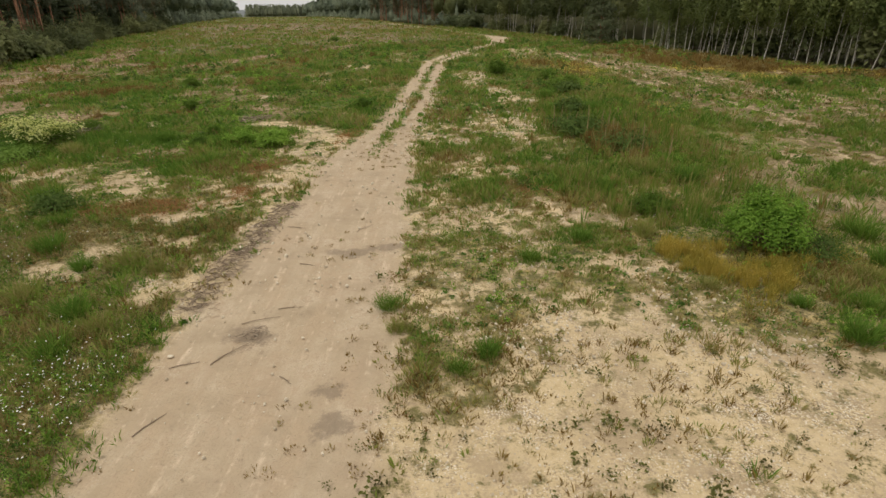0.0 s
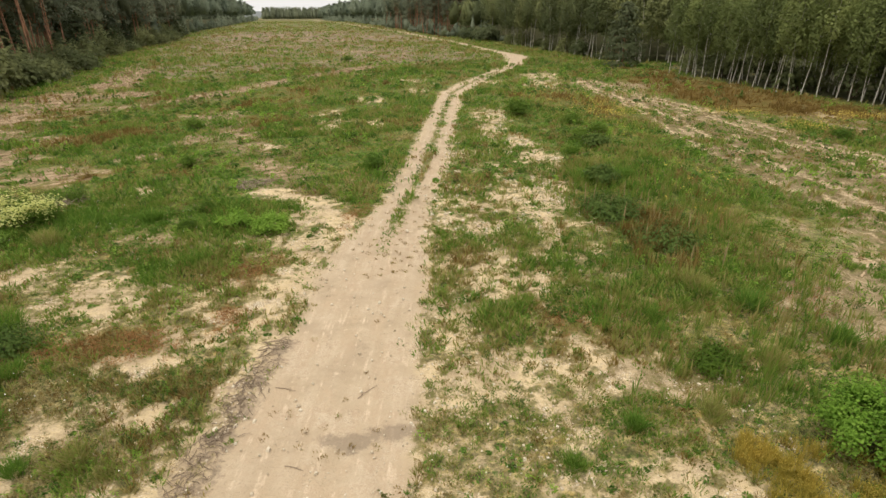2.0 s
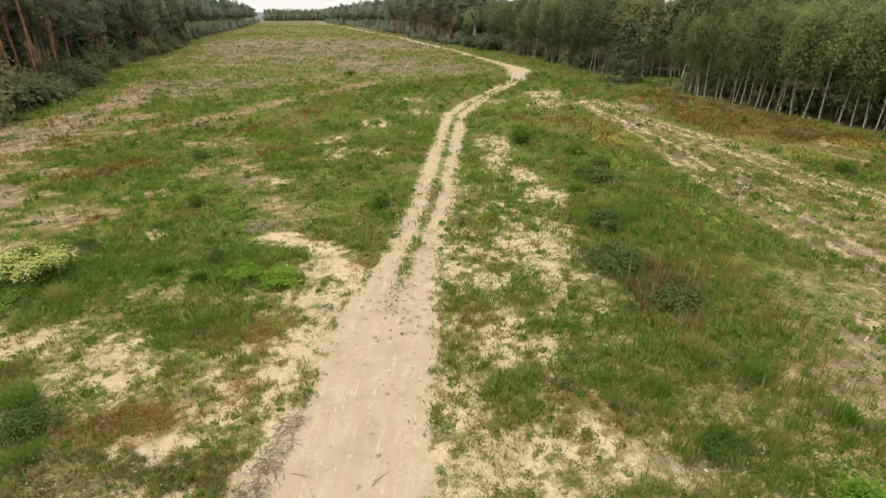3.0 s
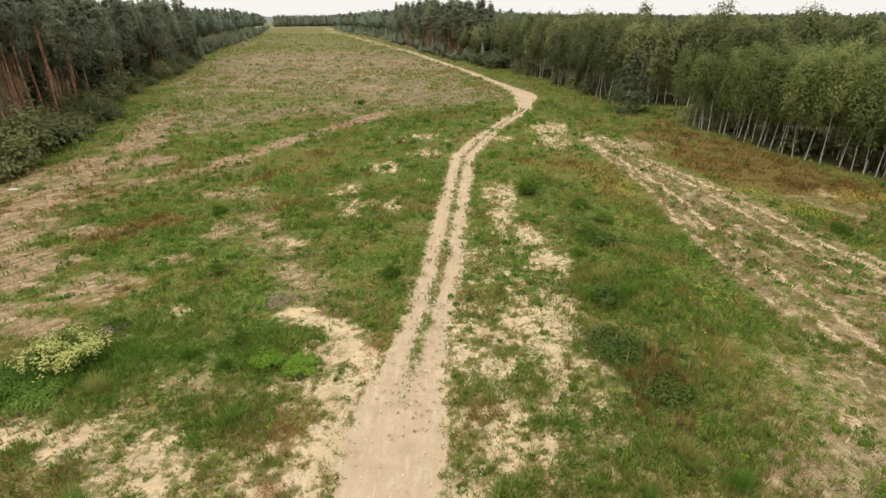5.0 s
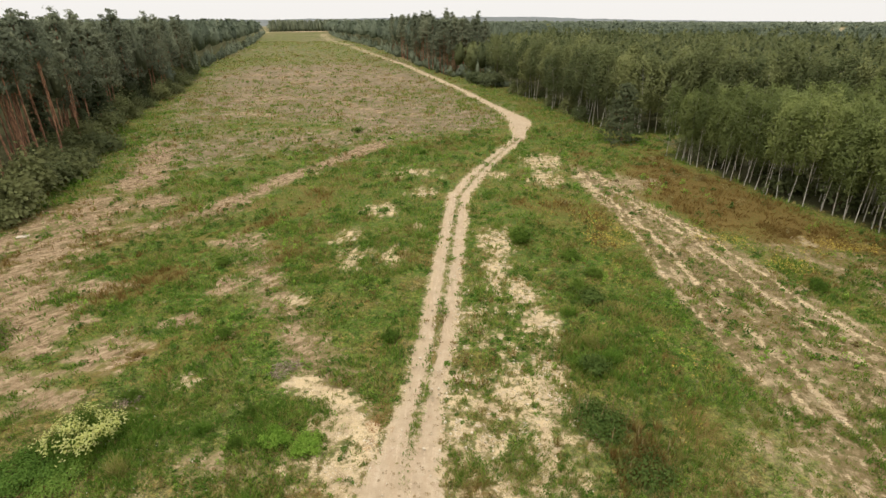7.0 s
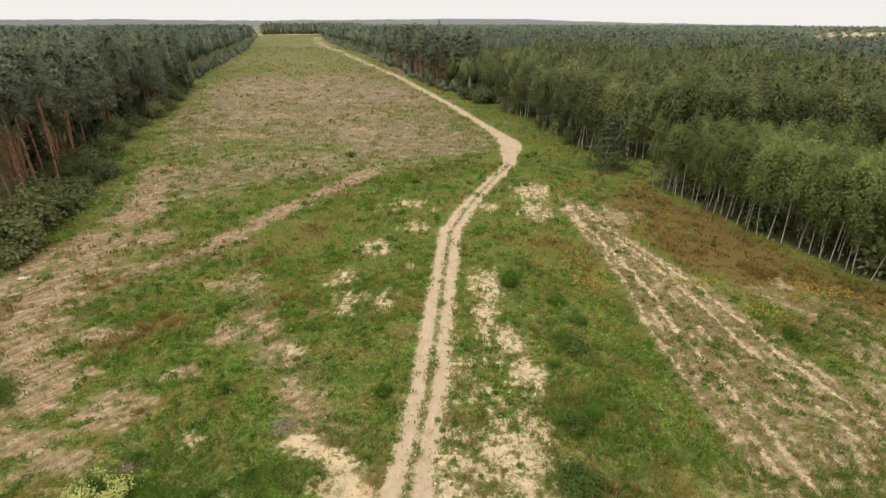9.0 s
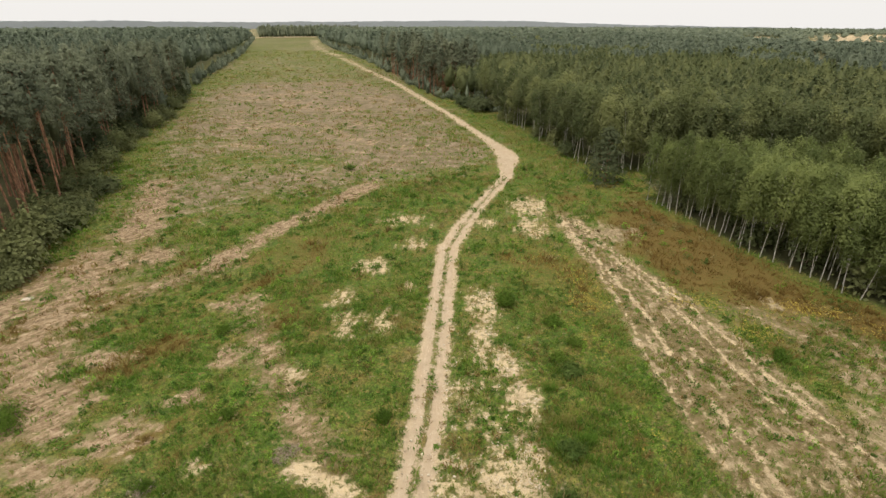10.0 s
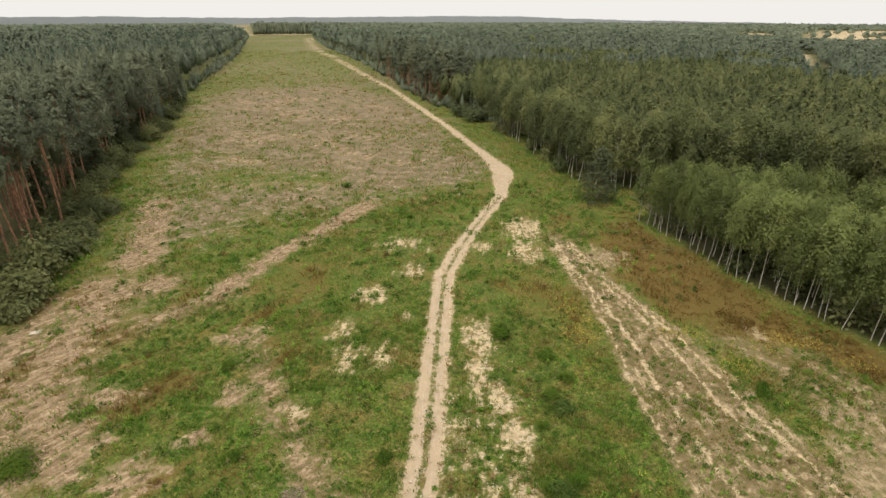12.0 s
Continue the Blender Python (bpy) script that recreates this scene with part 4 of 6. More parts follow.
# distance also raises the share of haze-tinted pines in the mixed woods
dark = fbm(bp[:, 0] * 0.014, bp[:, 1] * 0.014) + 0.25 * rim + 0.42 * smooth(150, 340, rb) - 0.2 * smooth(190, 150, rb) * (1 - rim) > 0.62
hb = 8.4 + 2.2 * rng.random(len(bp)) + 5.0 * (fbm(bp[:, 0] * 0.03 + 6, bp[:, 1] * 0.03, 3) - 0.47) + 1.0 * smooth(110, 135, bp[:, 1]) + 4.0 * rim * dark
wb = np.maximum(1.75, rb * 0.0092) * (0.75 + 0.5 * rng.random(len(bp)))
far_wood("mixed_woods", bp[~dark], hb[~dark], wb[~dark], 0.62, WOOD_LEAF, "mixed birch and alder woods with uneven canopy", 0.12)
far_wood("pine_woods", bp[dark], hb[dark], wb[dark], 0.6, HAZE_PINE_LEAF, "pine stands among the mixed woods, tinted bluer for distance haze", 0.3)
hp = p[(p[:, 1] >= 1000) & ((left > 0) | (back > 0) | (p[:, 1] > 1120)) & clear]
rh = np.hypot(hp[:, 0], hp[:, 1])
block = smooth(-0.334, -0.330, hp[:, 0] / hp[:, 1]) * smooth(-0.19, -0.23, hp[:, 0] / hp[:, 1]) * smooth(1300, 1200, rh)
far_wood("far_woods", hp, (11 + 4 * rng.random(len(hp))) * (1 - 0.5 * smooth(1400, 2600, rh)) * (1 + 0.4 * block), rh * 0.0080, 0.8, HAZE_PINE_LEAF, "distant woods reaching the horizon", 0.4)


q = np.array([(r * math.sin(a), r * math.cos(a)) for r in (1015, 1024, 1033, 1042) for a in np.arange(-0.322, -0.16, 0.0042)])
q = q + rng.normal(size=q.shape) * 1.2
far_wood("far_woods", q, 17.0 + 3.0 * rng.random(len(q)), 3.2 + 1.2 * rng.random(len(q)), 0.9, PINE_LEAF, "dark block of wood across the end of the clearing", 0.5)


low = []
for pts, flip in ((LEFT_EDGE, 1), (BACK_EDGE, -1)):
    for (ax, ay), (bx, by) in zip(pts[:-1], pts[1:]):
        run = math.hypot(bx - ax, by - ay)
        for k in range(int(run / 1.9)):
            u, w = (k + rng.random()) * 1.9 / run, 0.6 + 3.6 * rng.random()
            low.append((ax + u * (bx - ax) - flip * (by - ay) / run * w, ay + u * (by - ay) + flip * (bx - ax) / run * w))
low = np.array(low)
low = low[(low[:, 1] > 150) & (low[:, 1] < 900) & (rng.random(len(low)) < 0.5 + 0.9 * smooth(0.4, 0.62, fbm(low[:, 0] * 0.05, low[:, 1] * 0.05)))]
far_wood("undergrowth", low, 1.2 + 5.0 * rng.random(len(low)) ** 2.2, 0.7 + 1.3 * rng.random(len(low)), 0.97, HAZE_PINE_LEAF, "bushy undergrowth along the edge of the woods", body=0.5)


# ---- distant hills ----
def hills(name, dist, top, rough, seed, label):
    a = np.linspace(-1.0, 1.0, 400)
    x, y = np.sin(a) * dist, np.cos(a) * dist
    h = top(a) + rough * (fbm(a * 9 + seed, a * 0 + seed, 5) - 0.5) + rough * 0.12 * rng.random(400)
    lo = np.c_[x, y, np.full(400, -150.0)]
    hi = np.c_[x, y, h]
    back_hi = np.c_[x * 1.06, y * 1.06, h - 12]
    v = np.concatenate([lo, hi, back_hi])
    i = np.arange(399)
    f = np.concatenate([np.stack([i, i + 1, i + 401, i + 400], -1), np.stack([i + 400, i + 401, i + 801, i + 800], -1)])
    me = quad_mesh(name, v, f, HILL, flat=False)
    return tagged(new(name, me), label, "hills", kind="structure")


hills("backdrop", 3900.0, lambda a: -34.0 - 14.0 * a - 36.0 * np.maximum(a - 0.1, 0.0), 24.0, 4.0, "wooded hills along the horizon, with haze painted into their colour")


# ---- bushes and tall weeds ----
def bush(name, width, height, leaves, leaf_size, leaf, label, category="bush", bloom=0, spires=0, lift=0.0, spray=70, spread=0.24):
    """A bush: several bent stems and clumps of single leaves, with blossom or flower spikes where it has any."""
    pieces, heads, ways = [], [], []
    lumps = max(5, int(leaves / spray))
    for k in range(lumps):
        ang, r = k * 2.4 + rng.random(), width * math.sqrt((k + 0.5) / lumps) * 0.8
        top = height * (1 - (0.55 + 0.15 * lift) * (r / width) ** 2) * (0.65 + 0.4 * rng.random() + lift * (0.6 * rng.random() - 0.25))
        tip = np.array([math.cos(ang) * r, math.sin(ang) * r, top * 0.75])
        pieces.append(tube([np.array([tip[0] * 0.12, tip[1] * 0.12, -0.05]), tip * (0.55, 0.55, 0.6), tip], [0.02, 0.014, 0.006], 4))
        cl = rng.normal(size=(leaves // lumps, 3)) * np.array([width * spread, width * spread, height * 0.17]) * (1 - 0.3 * lift)
        c = tip + cl
        c[:, 2] = np.maximum(c[:, 2] + lift * height * 0.22, (0.03 + 0.35 * lift) * height * (0.6 + 0.8 * rng.random(len(c))))
        heads.append(c)
        ways.append(0.7 * cl / (np.linalg.norm(cl, axis=1)[:, None] + 1e-6) + (math.cos(ang) * 0.4, math.sin(ang) * 0.4, 1.0))
    base = bpy.data.objects.new(name, None)
    scene.collection.objects.link(base)
    base.empty_display_size = 0.2
    if name in ("bush", "flowering_bush"):
        for v, f in pieces:
            child("stem", quad_mesh("stem", v, f, TWIG, flat=False), base)
    else:
        v, f = joined(pieces)
        child("branchwork", quad_mesh("branchwork", v, f, TWIG, flat=False), base)
    c, w = np.concatenate(heads), np.concatenate(ways)
    v, f = cards(c, leaf_size * (0.6 + 0.8 * rng.random(len(c))), w, slim=0.55)
    way = w / np.linalg.norm(w, axis=1)[:, None] + 0.25 * rng.normal(size=w.shape)
    child("foliage", quad_mesh("foliage", v, f, leaf, flat=False, normals=np.repeat(way, 4, 0)), base)
    if bloom:
        pick = np.argsort(0.7 * c[:, 2] / height + 0.25 * rng.random(len(c)) + 3.6 * fbm(c[:, 0] * 1.9 + 3, c[:, 1] * 1.9))[-bloom:]
        v, f = cards(c[pick] + w[pick] * 0.08 + (0, 0, 0.07), leaf_size * (1.1 + 0.9 * rng.random(bloom)), w[pick] + (0, 0, 0.6), slim=0.42)
        child("blossom", quad_mesh("blossom", v, f, BLOOM), base, "creamy white blossom")
    for k in range(spires):
        x, y = rng.normal(size=2) * width * 0.55
        h = height * (0.9 + 0.7 * rng.random())
        v, f = tube([(x, y, 0), (x + 0.02, y, h * 0.5), (x + 0.04 * rng.normal(), y, h)], [0.015, 0.035, 0.008], 5)
        child("flower_spike", quad_mesh("flower_spike", v, f, SPIKE), base, "pale dry flower spike")
    return tagged(base, label, category)


TWIG = bark_material("twig_bark", (0.10, 0.07, 0.045), (0.22, 0.16, 0.10), 12.0)
SPIKE = bark_material("dry_stalk", (0.22, 0.17, 0.07), (0.38, 0.30, 0.14), 20.0)


def ground_z(x, y):
    return float(terrain(np.array([float(x)]), np.array([float(y)]))[0])


def put(ob, x, y, s=1.0):
    ob.matrix_basis = pose(x, y, ground_z(x, y), 0, 0, rng.random() * 360) @ Matrix.Diagonal((s, s, s, 1))
    return ob


put(bush("bush", 1.08, 1.2, 11000, 0.034, FRESH_LEAF, "bright green leafy bush among golden weeds", lift=0.7, spray=420, spread=0.15), 7.75, 11.9)
put(bush("bush", 0.95, 0.5, 4200, 0.028, DARK_LEAF, "low dark green bush beside the bright one", lift=0.2, spray=200), 8.6, 11.7)
put(bush("bush", 0.62, 0.55, 2600, 0.032, BUSH_LEAF, "low bright green bush in rough grass", lift=0.3, spray=180), 5.9, 14.4)
put(bush("flowering_bush", 1.9, 1.35, 6000, 0.058, BUSH_LEAF, "spreading bush with creamy blossom in the meadow", bloom=2300, lift=0.5, spray=260), -17.25, 22.6, 0.8)
put(bush("bush", 1.7, 0.85, 6000, 0.050, HERB_LEAF, "spreading leafy green bush beside the flowering one", lift=0.5, spray=260, spread=0.18), -18.5, 20.6)
put(bush("bush", 1.2, 0.55, 3000, 0.045, HERB_LEAF, "low leafy green bush beside the flowering one", lift=0.4, spray=200, spread=0.2), -16.9, 20.5)
put(bush("bush", 0.75, 0.62, 2600, 0.042, FRESH_LEAF, "fresh green bush beside the worn sand", lift=0.5, spray=200, spread=0.18), -8.7, 22.9)
put(bush("bush", 0.8, 0.66, 2800, 0.042, FRESH_LEAF, "fresh green bush beside the worn sand", lift=0.5, spray=200, spread=0.18), -7.1, 22.5)
put(bush("bush", 1.7, 1.1, 3200, 0.070, BUSH_LEAF, "broad green bush at the edge of the torn soil", lift=0.3, spray=200), -28.4, 30.2)
put(bush("bush", 0.85, 1.5, 1600, 0.09, BUSH_LEAF, "rounded dark green bush beside the sandy track"), 4.3, 45.7)
put(bush("bush", 1.4, 0.85, 2400, 0.062, DARK_LEAF, "dark green thicket of tall weeds with spikes", spires=14, lift=0.3, spray=160), 5.9, 24.4)
put(bush("bush", 1.3, 0.65, 1900, 0.060, DARK_LEAF, "dark green thicket of tall weeds with spikes", spires=10, lift=0.3, spray=160), 7.2, 21.6)
put(bush("bush", 0.8, 0.95, 1300, 0.070, DARK_LEAF, "dark green weedy bush beside a sandy patch", lift=0.3, spray=120), 6.6, 28.4)
put(bush("bush", 0.75, 0.65, 1600, 0.042, DARK_LEAF, "low dark green bush among daisies", lift=0.2, spray=120), -11.3, 14.6)
put(bush("bush", 0.9, 0.8, 1200, 0.085, DARK_LEAF, "dark green weedy bush in rough grass", lift=0.3, spray=120), 8.0, 36.0)
SAPLING = bush("sapling_bush", 0.62, 0.78, 1300, 0.048, BUSH_LEAF, "small green sapling bush standing in grass")
put(SAPLING, -18.6, 41.0)
for x, y, s in ((23.7, 37.8, 1.1), (-4.6, 31.2, 0.9), (-14.4, 31.3, 0.85), (24.2, 38.8, 0.7), (-16.8, 25.6, 0.8), (11.2, 90.5, 0.8), (12.8, 92.5, 0.7), (-10.4, 22.6, 0.6),
                (-5.8, 76.0, 0.8), (-17.0, 90.0, 1.2), (-10.5, 24.5, 0.7), (7.9, 42.5, 1.2), (9.0, 39.5, 1.0), (7.5, 37.5, 1.1)):
    put(copy_thing(SAPLING, Matrix()), x, y, s)
for ob in scene.objects:
    if ob.name.startswith("sapling_bush"):
        ob["group"] = "sapling bushes in the meadow"
# shrubs under the trees at the wood's edge
SHRUBS = [bush("shrub", 1.7, h, 700, 0.17, leaf, label, "shrub") for h, leaf, label in
          ((2.4, WOOD_LEAF, "olive green shrub under the pines"), (3.2, WOOD_LEAF, "dark green shrub under the trees"), (1.6, WOOD_LEAF, "low olive shrub at the wood's edge"))]
edge_places = []
for pts, off, step, lo, hi in ((LEFT_EDGE, -1.0, 1.9, 30, 175), (BACK_EDGE, 0.6, 4.5, 95, 190)):
    for (ax, ay), (bx, by) in zip(pts[:-1], pts[1:]):
        run = math.hypot(bx - ax, by - ay)
        nx, ny = -(by - ay) / run, (bx - ax) / run
        if pts is BACK_EDGE:
            nx, ny = -nx, -ny
        for k in range(int(run / step)):
            u, w = (k + rng.random()) * step / run, off + 6.0 * rng.random()
            x, y = ax + u * (bx - ax) + nx * w, ay + u * (by - ay) + ny * w
            if lo < y < hi:
                edge_places.append((x, y))
for (ax, ay), (bx, by) in zip(FRONT_EDGE[1:-1], FRONT_EDGE[2:]):
    run = math.hypot(bx - ax, by - ay)
    for k in range(int(run / 3.0)):
        u, w = (k + rng.random()) * 3.0 / run, 2.2 + 3.0 * rng.random()
        edge_places.append((ax + u * (bx - ax) + (by - ay) / run * w, ay + u * (by - ay) - (bx - ax) / run * w))
# extra shrubs added behind the birches only to keep the gap there dark
for k in range(26):
    x = 30 + 34 * rng.random()
    edge_places.append((x, 80.5 - 0.42 * (x - 26) + 3.0 * rng.random()))
for k in range(22):
    y = 47 + 32 * rng.random()
    edge_places.append((-41.6 - 0.285 * (y - 49) - 1.8 * rng.random(), y))
stand(SHRUBS, edge_places, "shrubs along the woods", (0.7, 1.5))
put(bush("willow_bush", 3.4, 4.0, 1500, 0.30, WILLOW_LEAF, "grey-green willow bush at the wood's edge", "shrub"), 7.2, 151.0)
put(bush("willow_bush", 2.6, 3.2, 1100, 0.28, WILLOW_LEAF, "grey-green willow bush at the wood's edge", "shrub"), 3.4, 158.0)


# ---- grass ----
def grass_material():
    mat, nt, bsdf = material("meadow_grass")
    geo = nt.nodes.new("ShaderNodeNewGeometry")
    f = math_node(nt, "ADD", attribute(nt, "tone"), math_node(nt, "MULTIPLY", math_node(nt, "SUBTRACT", geo.outputs["Random Per Island"], 0.5), 0.28))
    col = ramp(nt, f, [(0.0, (0.118, 0.222, 0.030)), (0.3, (0.205, 0.302, 0.047)), (0.55, (0.298, 0.298, 0.080)), (0.75, (0.385, 0.310, 0.125)), (0.86, (0.310, 0.230, 0.068)), (1.0, (0.220, 0.140, 0.042))])
    nt.links.new(col, bsdf.inputs["Base Color"])
    bsdf.inputs["Roughness"].default_value = 0.65
    tr = nt.nodes.new("ShaderNodeBsdfTranslucent")
    nt.links.new(col, tr.inputs["Color"])
    ms = node(nt, "ShaderNodeMixShader", Fac=0.4)
    nt.links.new(bsdf.outputs[0], ms.inputs[1])
    nt.links.new(tr.outputs[0], ms.inputs[2])
    nt.links.new(ms.outputs[0], nt.nodes["Material Output"].inputs["Surface"])
    return mat


GRASS = grass_material()


def blades(roots, z, count, tall, spread, wide, tone, splay=1.0):
    """Tufts of slim blades at the roots; sizes and tone are given for each tuft."""
    n = len(roots)
    ang, r = rng.random((n, count)) * 6.283, spread[:, None] * np.sqrt(rng.random((n, count)))
    base = np.stack([roots[:, 0][:, None] + np.cos(ang) * r, roots[:, 1][:, None] + np.sin(ang) * r, np.broadcast_to(z[:, None], (n, count)) - 0.02], -1)
    h = tall[:, None] * (0.45 + 0.75 * rng.random((n, count)))
    lean = (0.25 + 0.55 * rng.random((n, count))) * splay
    out = ang + rng.normal(size=(n, count)) * 0.8
    tip = base + np.stack([np.cos(out) * h * lean, np.sin(out) * h * lean, h * np.sqrt(1 - 0.5 * lean ** 2)], -1)
    mid = base * 0.5 + tip * 0.5 + np.stack([0 * h, 0 * h, h * 0.10], -1)
    side = rng.random((n, count)) * 6.283
    w = np.stack([np.cos(side), np.sin(side), 0 * side], -1) * (wide[:, None] * (0.6 + 0.8 * rng.random((n, count))))[..., None]
    verts = np.stack([base, mid + w, tip, mid - w], 2).reshape(-1, 3)
    return verts, np.repeat(tone, count * 4)


def grass_zone(lo, hi, per_m2, count, tall_k, wide, spread):
    n = int((hi[0] - lo[0]) * (hi[1] - lo[1]) * per_m2)
    p = np.c_[lo[0] + (hi[0] - lo[0]) * rng.random(n), lo[1] + (hi[1] - lo[1]) * rng.random(n)]
    # only what lies within the wedge that opens from the track's near end
    p = p[(np.abs(p[:, 0]) < 3.5 + 0.92 * p[:, 1]) | (hi[1] < 4)]
    x, y = p[:, 0], p[:, 1]
    bare, litter, dry, track, rut = fields(x, y)
    lush = fbm(x * 0.33 + 40, y * 0.33 + 15, 4)
    clump = fbm(x * 1.7 + 21, y * 1.7 + 3, 3)
    side = np.maximum(smooth(-5.0, -6.5, x) * smooth(11, 8, y), smooth(4.5, 6.5, x) * smooth(8.5, 11, y) * smooth(14.5, 11.0, x) * smooth(15.5, 13.0, y))
    rich = spots(x, y, LUSH)
    clump = clump + 0.12 * rich
    cover = (1 - bare) ** 0.9 * (1 - 0.93 * litter) * smooth(0.30, 0.56, clump + 0.25 * (lush - 0.5) + 0.2 * side)
    field, _ = line_far(x, y, FIELD + FIELD[:1])
    cover = cover * (1 - 0.35 * smooth(-14, 16, np.where(inside(x, y, FIELD), field, -field)))
    cover = cover * (1 - 0.4 * smooth(-4.6, -5.4, x) * smooth(15, 12, y))
    cover = cover * ~((x > 29) & (y > 76.0 - 0.42 * (x - 26)) & (y < 90.0 - 0.42 * (x - 26)))
    cover = np.maximum(cover, 0.07 * (1 - track)) * smooth(1.5, -0.5, np.maximum.reduce(woods(x, y)))
    keep = rng.random(len(p)) < cover
    p, x, y, dry, lush, side, bare, clump, rich = p[keep], x[keep], y[keep], dry[keep], lush[keep], side[keep], bare[keep], clump[keep], rich[keep]
    hue = fbm(x * 0.6 + 80, y * 0.6 + 33, 4)
    tone = np.clip(0.14 - 0.05 * rich + 0.14 * smooth(12, 7, y) + 0.14 * smooth(-4.5, -6, x) * smooth(20, 16, y) + 0.04 * smooth(20, 8, y) + 0.16 * smooth(-1.5, -0.5, x) * smooth(6.5, 4.5, x) * smooth(17, 14, y) + 0.15 * smooth(22, 45, y) + 0.10 * smooth(110, 160, y) + (1.7 - 0.4 * smooth(16, 22, y) * smooth(80, 60, y)) * (hue - 0.42) + (0.58 + 0.50 * smooth(25, 40, y)) * smooth(0.35, 0.9, dry) + 0.12 * bare + 0.12 * side * smooth(16, 10, y) + 0.03 * smooth(4.0, 5.5, x) * smooth(13, 17, y) * smooth(60, 50, y) - 0.04 * smooth(-8, -10, x) * smooth(17, 20, y) * smooth(34, 28, y) + rng.normal(size=len(p)) * 0.20, 0, 1)
    tall = tall_k * (0.5 + 1.1 * smooth(0.40, 0.68, lush) + 0.15 * side + 0.22 * rich + 0.3 * smooth(0.4, 0.7, clump)) * (1 - 0.6 * bare)
    z = terrain(x, y)
    return blades(p, z, count, tall, np.full(len(p), spread) * (0.6 + 0.8 * rng.random(len(p))), np.full(len(p), wide), tone)


zones = [grass_zone((-16, 3.6), (16, 14), 105, 8, 0.16, 0.011, 0.060), grass_zone((-24, 14), (24, 26), 54, 7, 0.20, 0.018, 0.09),
         grass_zone((-36, 26), (36, 50), 14, 6, 0.25, 0.034, 0.17), grass_zone((-52, 50), (40, 85), 3.6, 6, 0.32, 0.05, 0.34), grass_zone((-75, 85), (30, 150), 2.0, 5, 0.36, 0.075, 0.6), grass_zone((-110, 150), (10, 270), 0.34, 5, 0.45, 0.14, 1.0), grass_zone((-190, 270), (0, 470), 0.07, 5, 0.5, 0.25, 1.8)]
# small single tufts on the half-bare ground beside the track
q = np.c_[-1.4 + 11.4 * rng.random(4200), 4.0 + 20.0 * rng.random(4200)]
cover = fields(q[:, 0], q[:, 1])
q = q[(cover[3] < 0.15) & (rng.random(len(q)) < (0.20 + 0.8 * smooth(5, 9, q[:, 1])) * (0.20 + 0.8 * smooth(0.42, 0.6, fbm(q[:, 0] * 0.8 + 9, q[:, 1] * 0.8))))]
n = len(q)
zones.append(blades(q, terrain(q[:, 0], q[:, 1]), 18, 0.07 + 0.15 * rng.random(n), 0.04 + 0.08 * rng.random(n), np.full(n, 0.009), np.clip(0.36 + 0.2 * smooth(10, 7, q[:, 1]) + 0.6 * rng.random(n) ** 1.3, 0, 0.95)))
v, tone = np.concatenate([z[0] for z in zones]), np.concatenate([z[1] for z in zones])
tagged(new("grass", quad_mesh("grass", v, np.arange(len(v)).reshape(-1, 4), GRASS, dict(tone=tone))), "patchy meadow grass with green and straw-coloured tufts", "grass", kind="stuff")


def herb_zone(lo, hi, per_m2, leaves, size, radius):
    """Low cushions of broad-leaved herbs in the greener parts of the meadow."""
    n = int((hi[0] - lo[0]) * (hi[1] - lo[1]) * per_m2)
    p = np.c_[lo[0] + (hi[0] - lo[0]) * rng.random(n), lo[1] + (hi[1] - lo[1]) * rng.random(n)]
    p = p[np.abs(p[:, 0]) < 3.5 + 0.92 * p[:, 1]]
    x, y = p[:, 0], p[:, 1]
    bare, litter, dry, track, rut = fields(x, y)
    patch = fbm(x * 0.45 + 12, y * 0.45 + 40, 4) + 0.4 * (fbm(x * 0.33 + 40, y * 0.33 + 15, 4) - 0.5)
    patch = patch + 0.10 * spots(x, y, LUSH)
    cover = (1 - bare) ** 2 * (1 - litter) ** 2 * smooth(0.75, 0.35, dry) * smooth(0.42, 0.60, patch) * (1 - 0.8 * inside(x, y, FIELD)) * smooth(-1.0, -3.0, np.maximum.reduce(woods(x, y)))
    p = p[rng.random(len(p)) < cover]
    n = len(p)
    r = radius * (0.5 + 1.0 * rng.random(n) ** 1.5)
    a, q = rng.random((n, leaves)) * 6.283, np.sqrt(rng.random((n, leaves)))
    high = r[:, None] * (0.75 * (1 - 0.8 * q ** 2) * np.sqrt(rng.random((n, leaves))) + 0.06)
    c = np.stack([p[:, 0][:, None] + r[:, None] * q * np.cos(a), p[:, 1][:, None] + r[:, None] * q * np.sin(a), terrain(p[:, 0], p[:, 1])[:, None] + high], -1).reshape(-1, 3)
    out = np.stack([np.cos(a) * q, np.sin(a) * q, 0.8 + 0 * q], -1).reshape(-1, 3)
    v, f = cards(c, np.repeat(size * (0.7 + 0.6 * rng.random(n)), leaves) * (0.6 + 0.8 * rng.random(len(c))), out, 0.9, 0.5)
    return v, np.repeat(rng.random(n) * 1.1 - 0.4, leaves * 4)


herbs = [herb_zone((-20, 7), (14, 16), 9.0, 26, 0.032, 0.14), herb_zone((-27, 16), (24, 28), 6.0, 26, 0.045, 0.19), herb_zone((-42, 28), (32, 52), 2.2, 26, 0.080, 0.32), herb_zone((-60, 52), (34, 92), 0.8, 24, 0.13, 0.46)]
v, tint = np.concatenate([h[0] for h in herbs]), np.concatenate([h[1] for h in herbs])
tagged(new("meadow_herbs", quad_mesh("meadow_herbs", v, np.arange(len(v)).reshape(-1, 4), HERB_LEAF, dict(tint=tint))), "low fresh green broad-leaved herbs in the meadow", "herbs", kind="stuff")



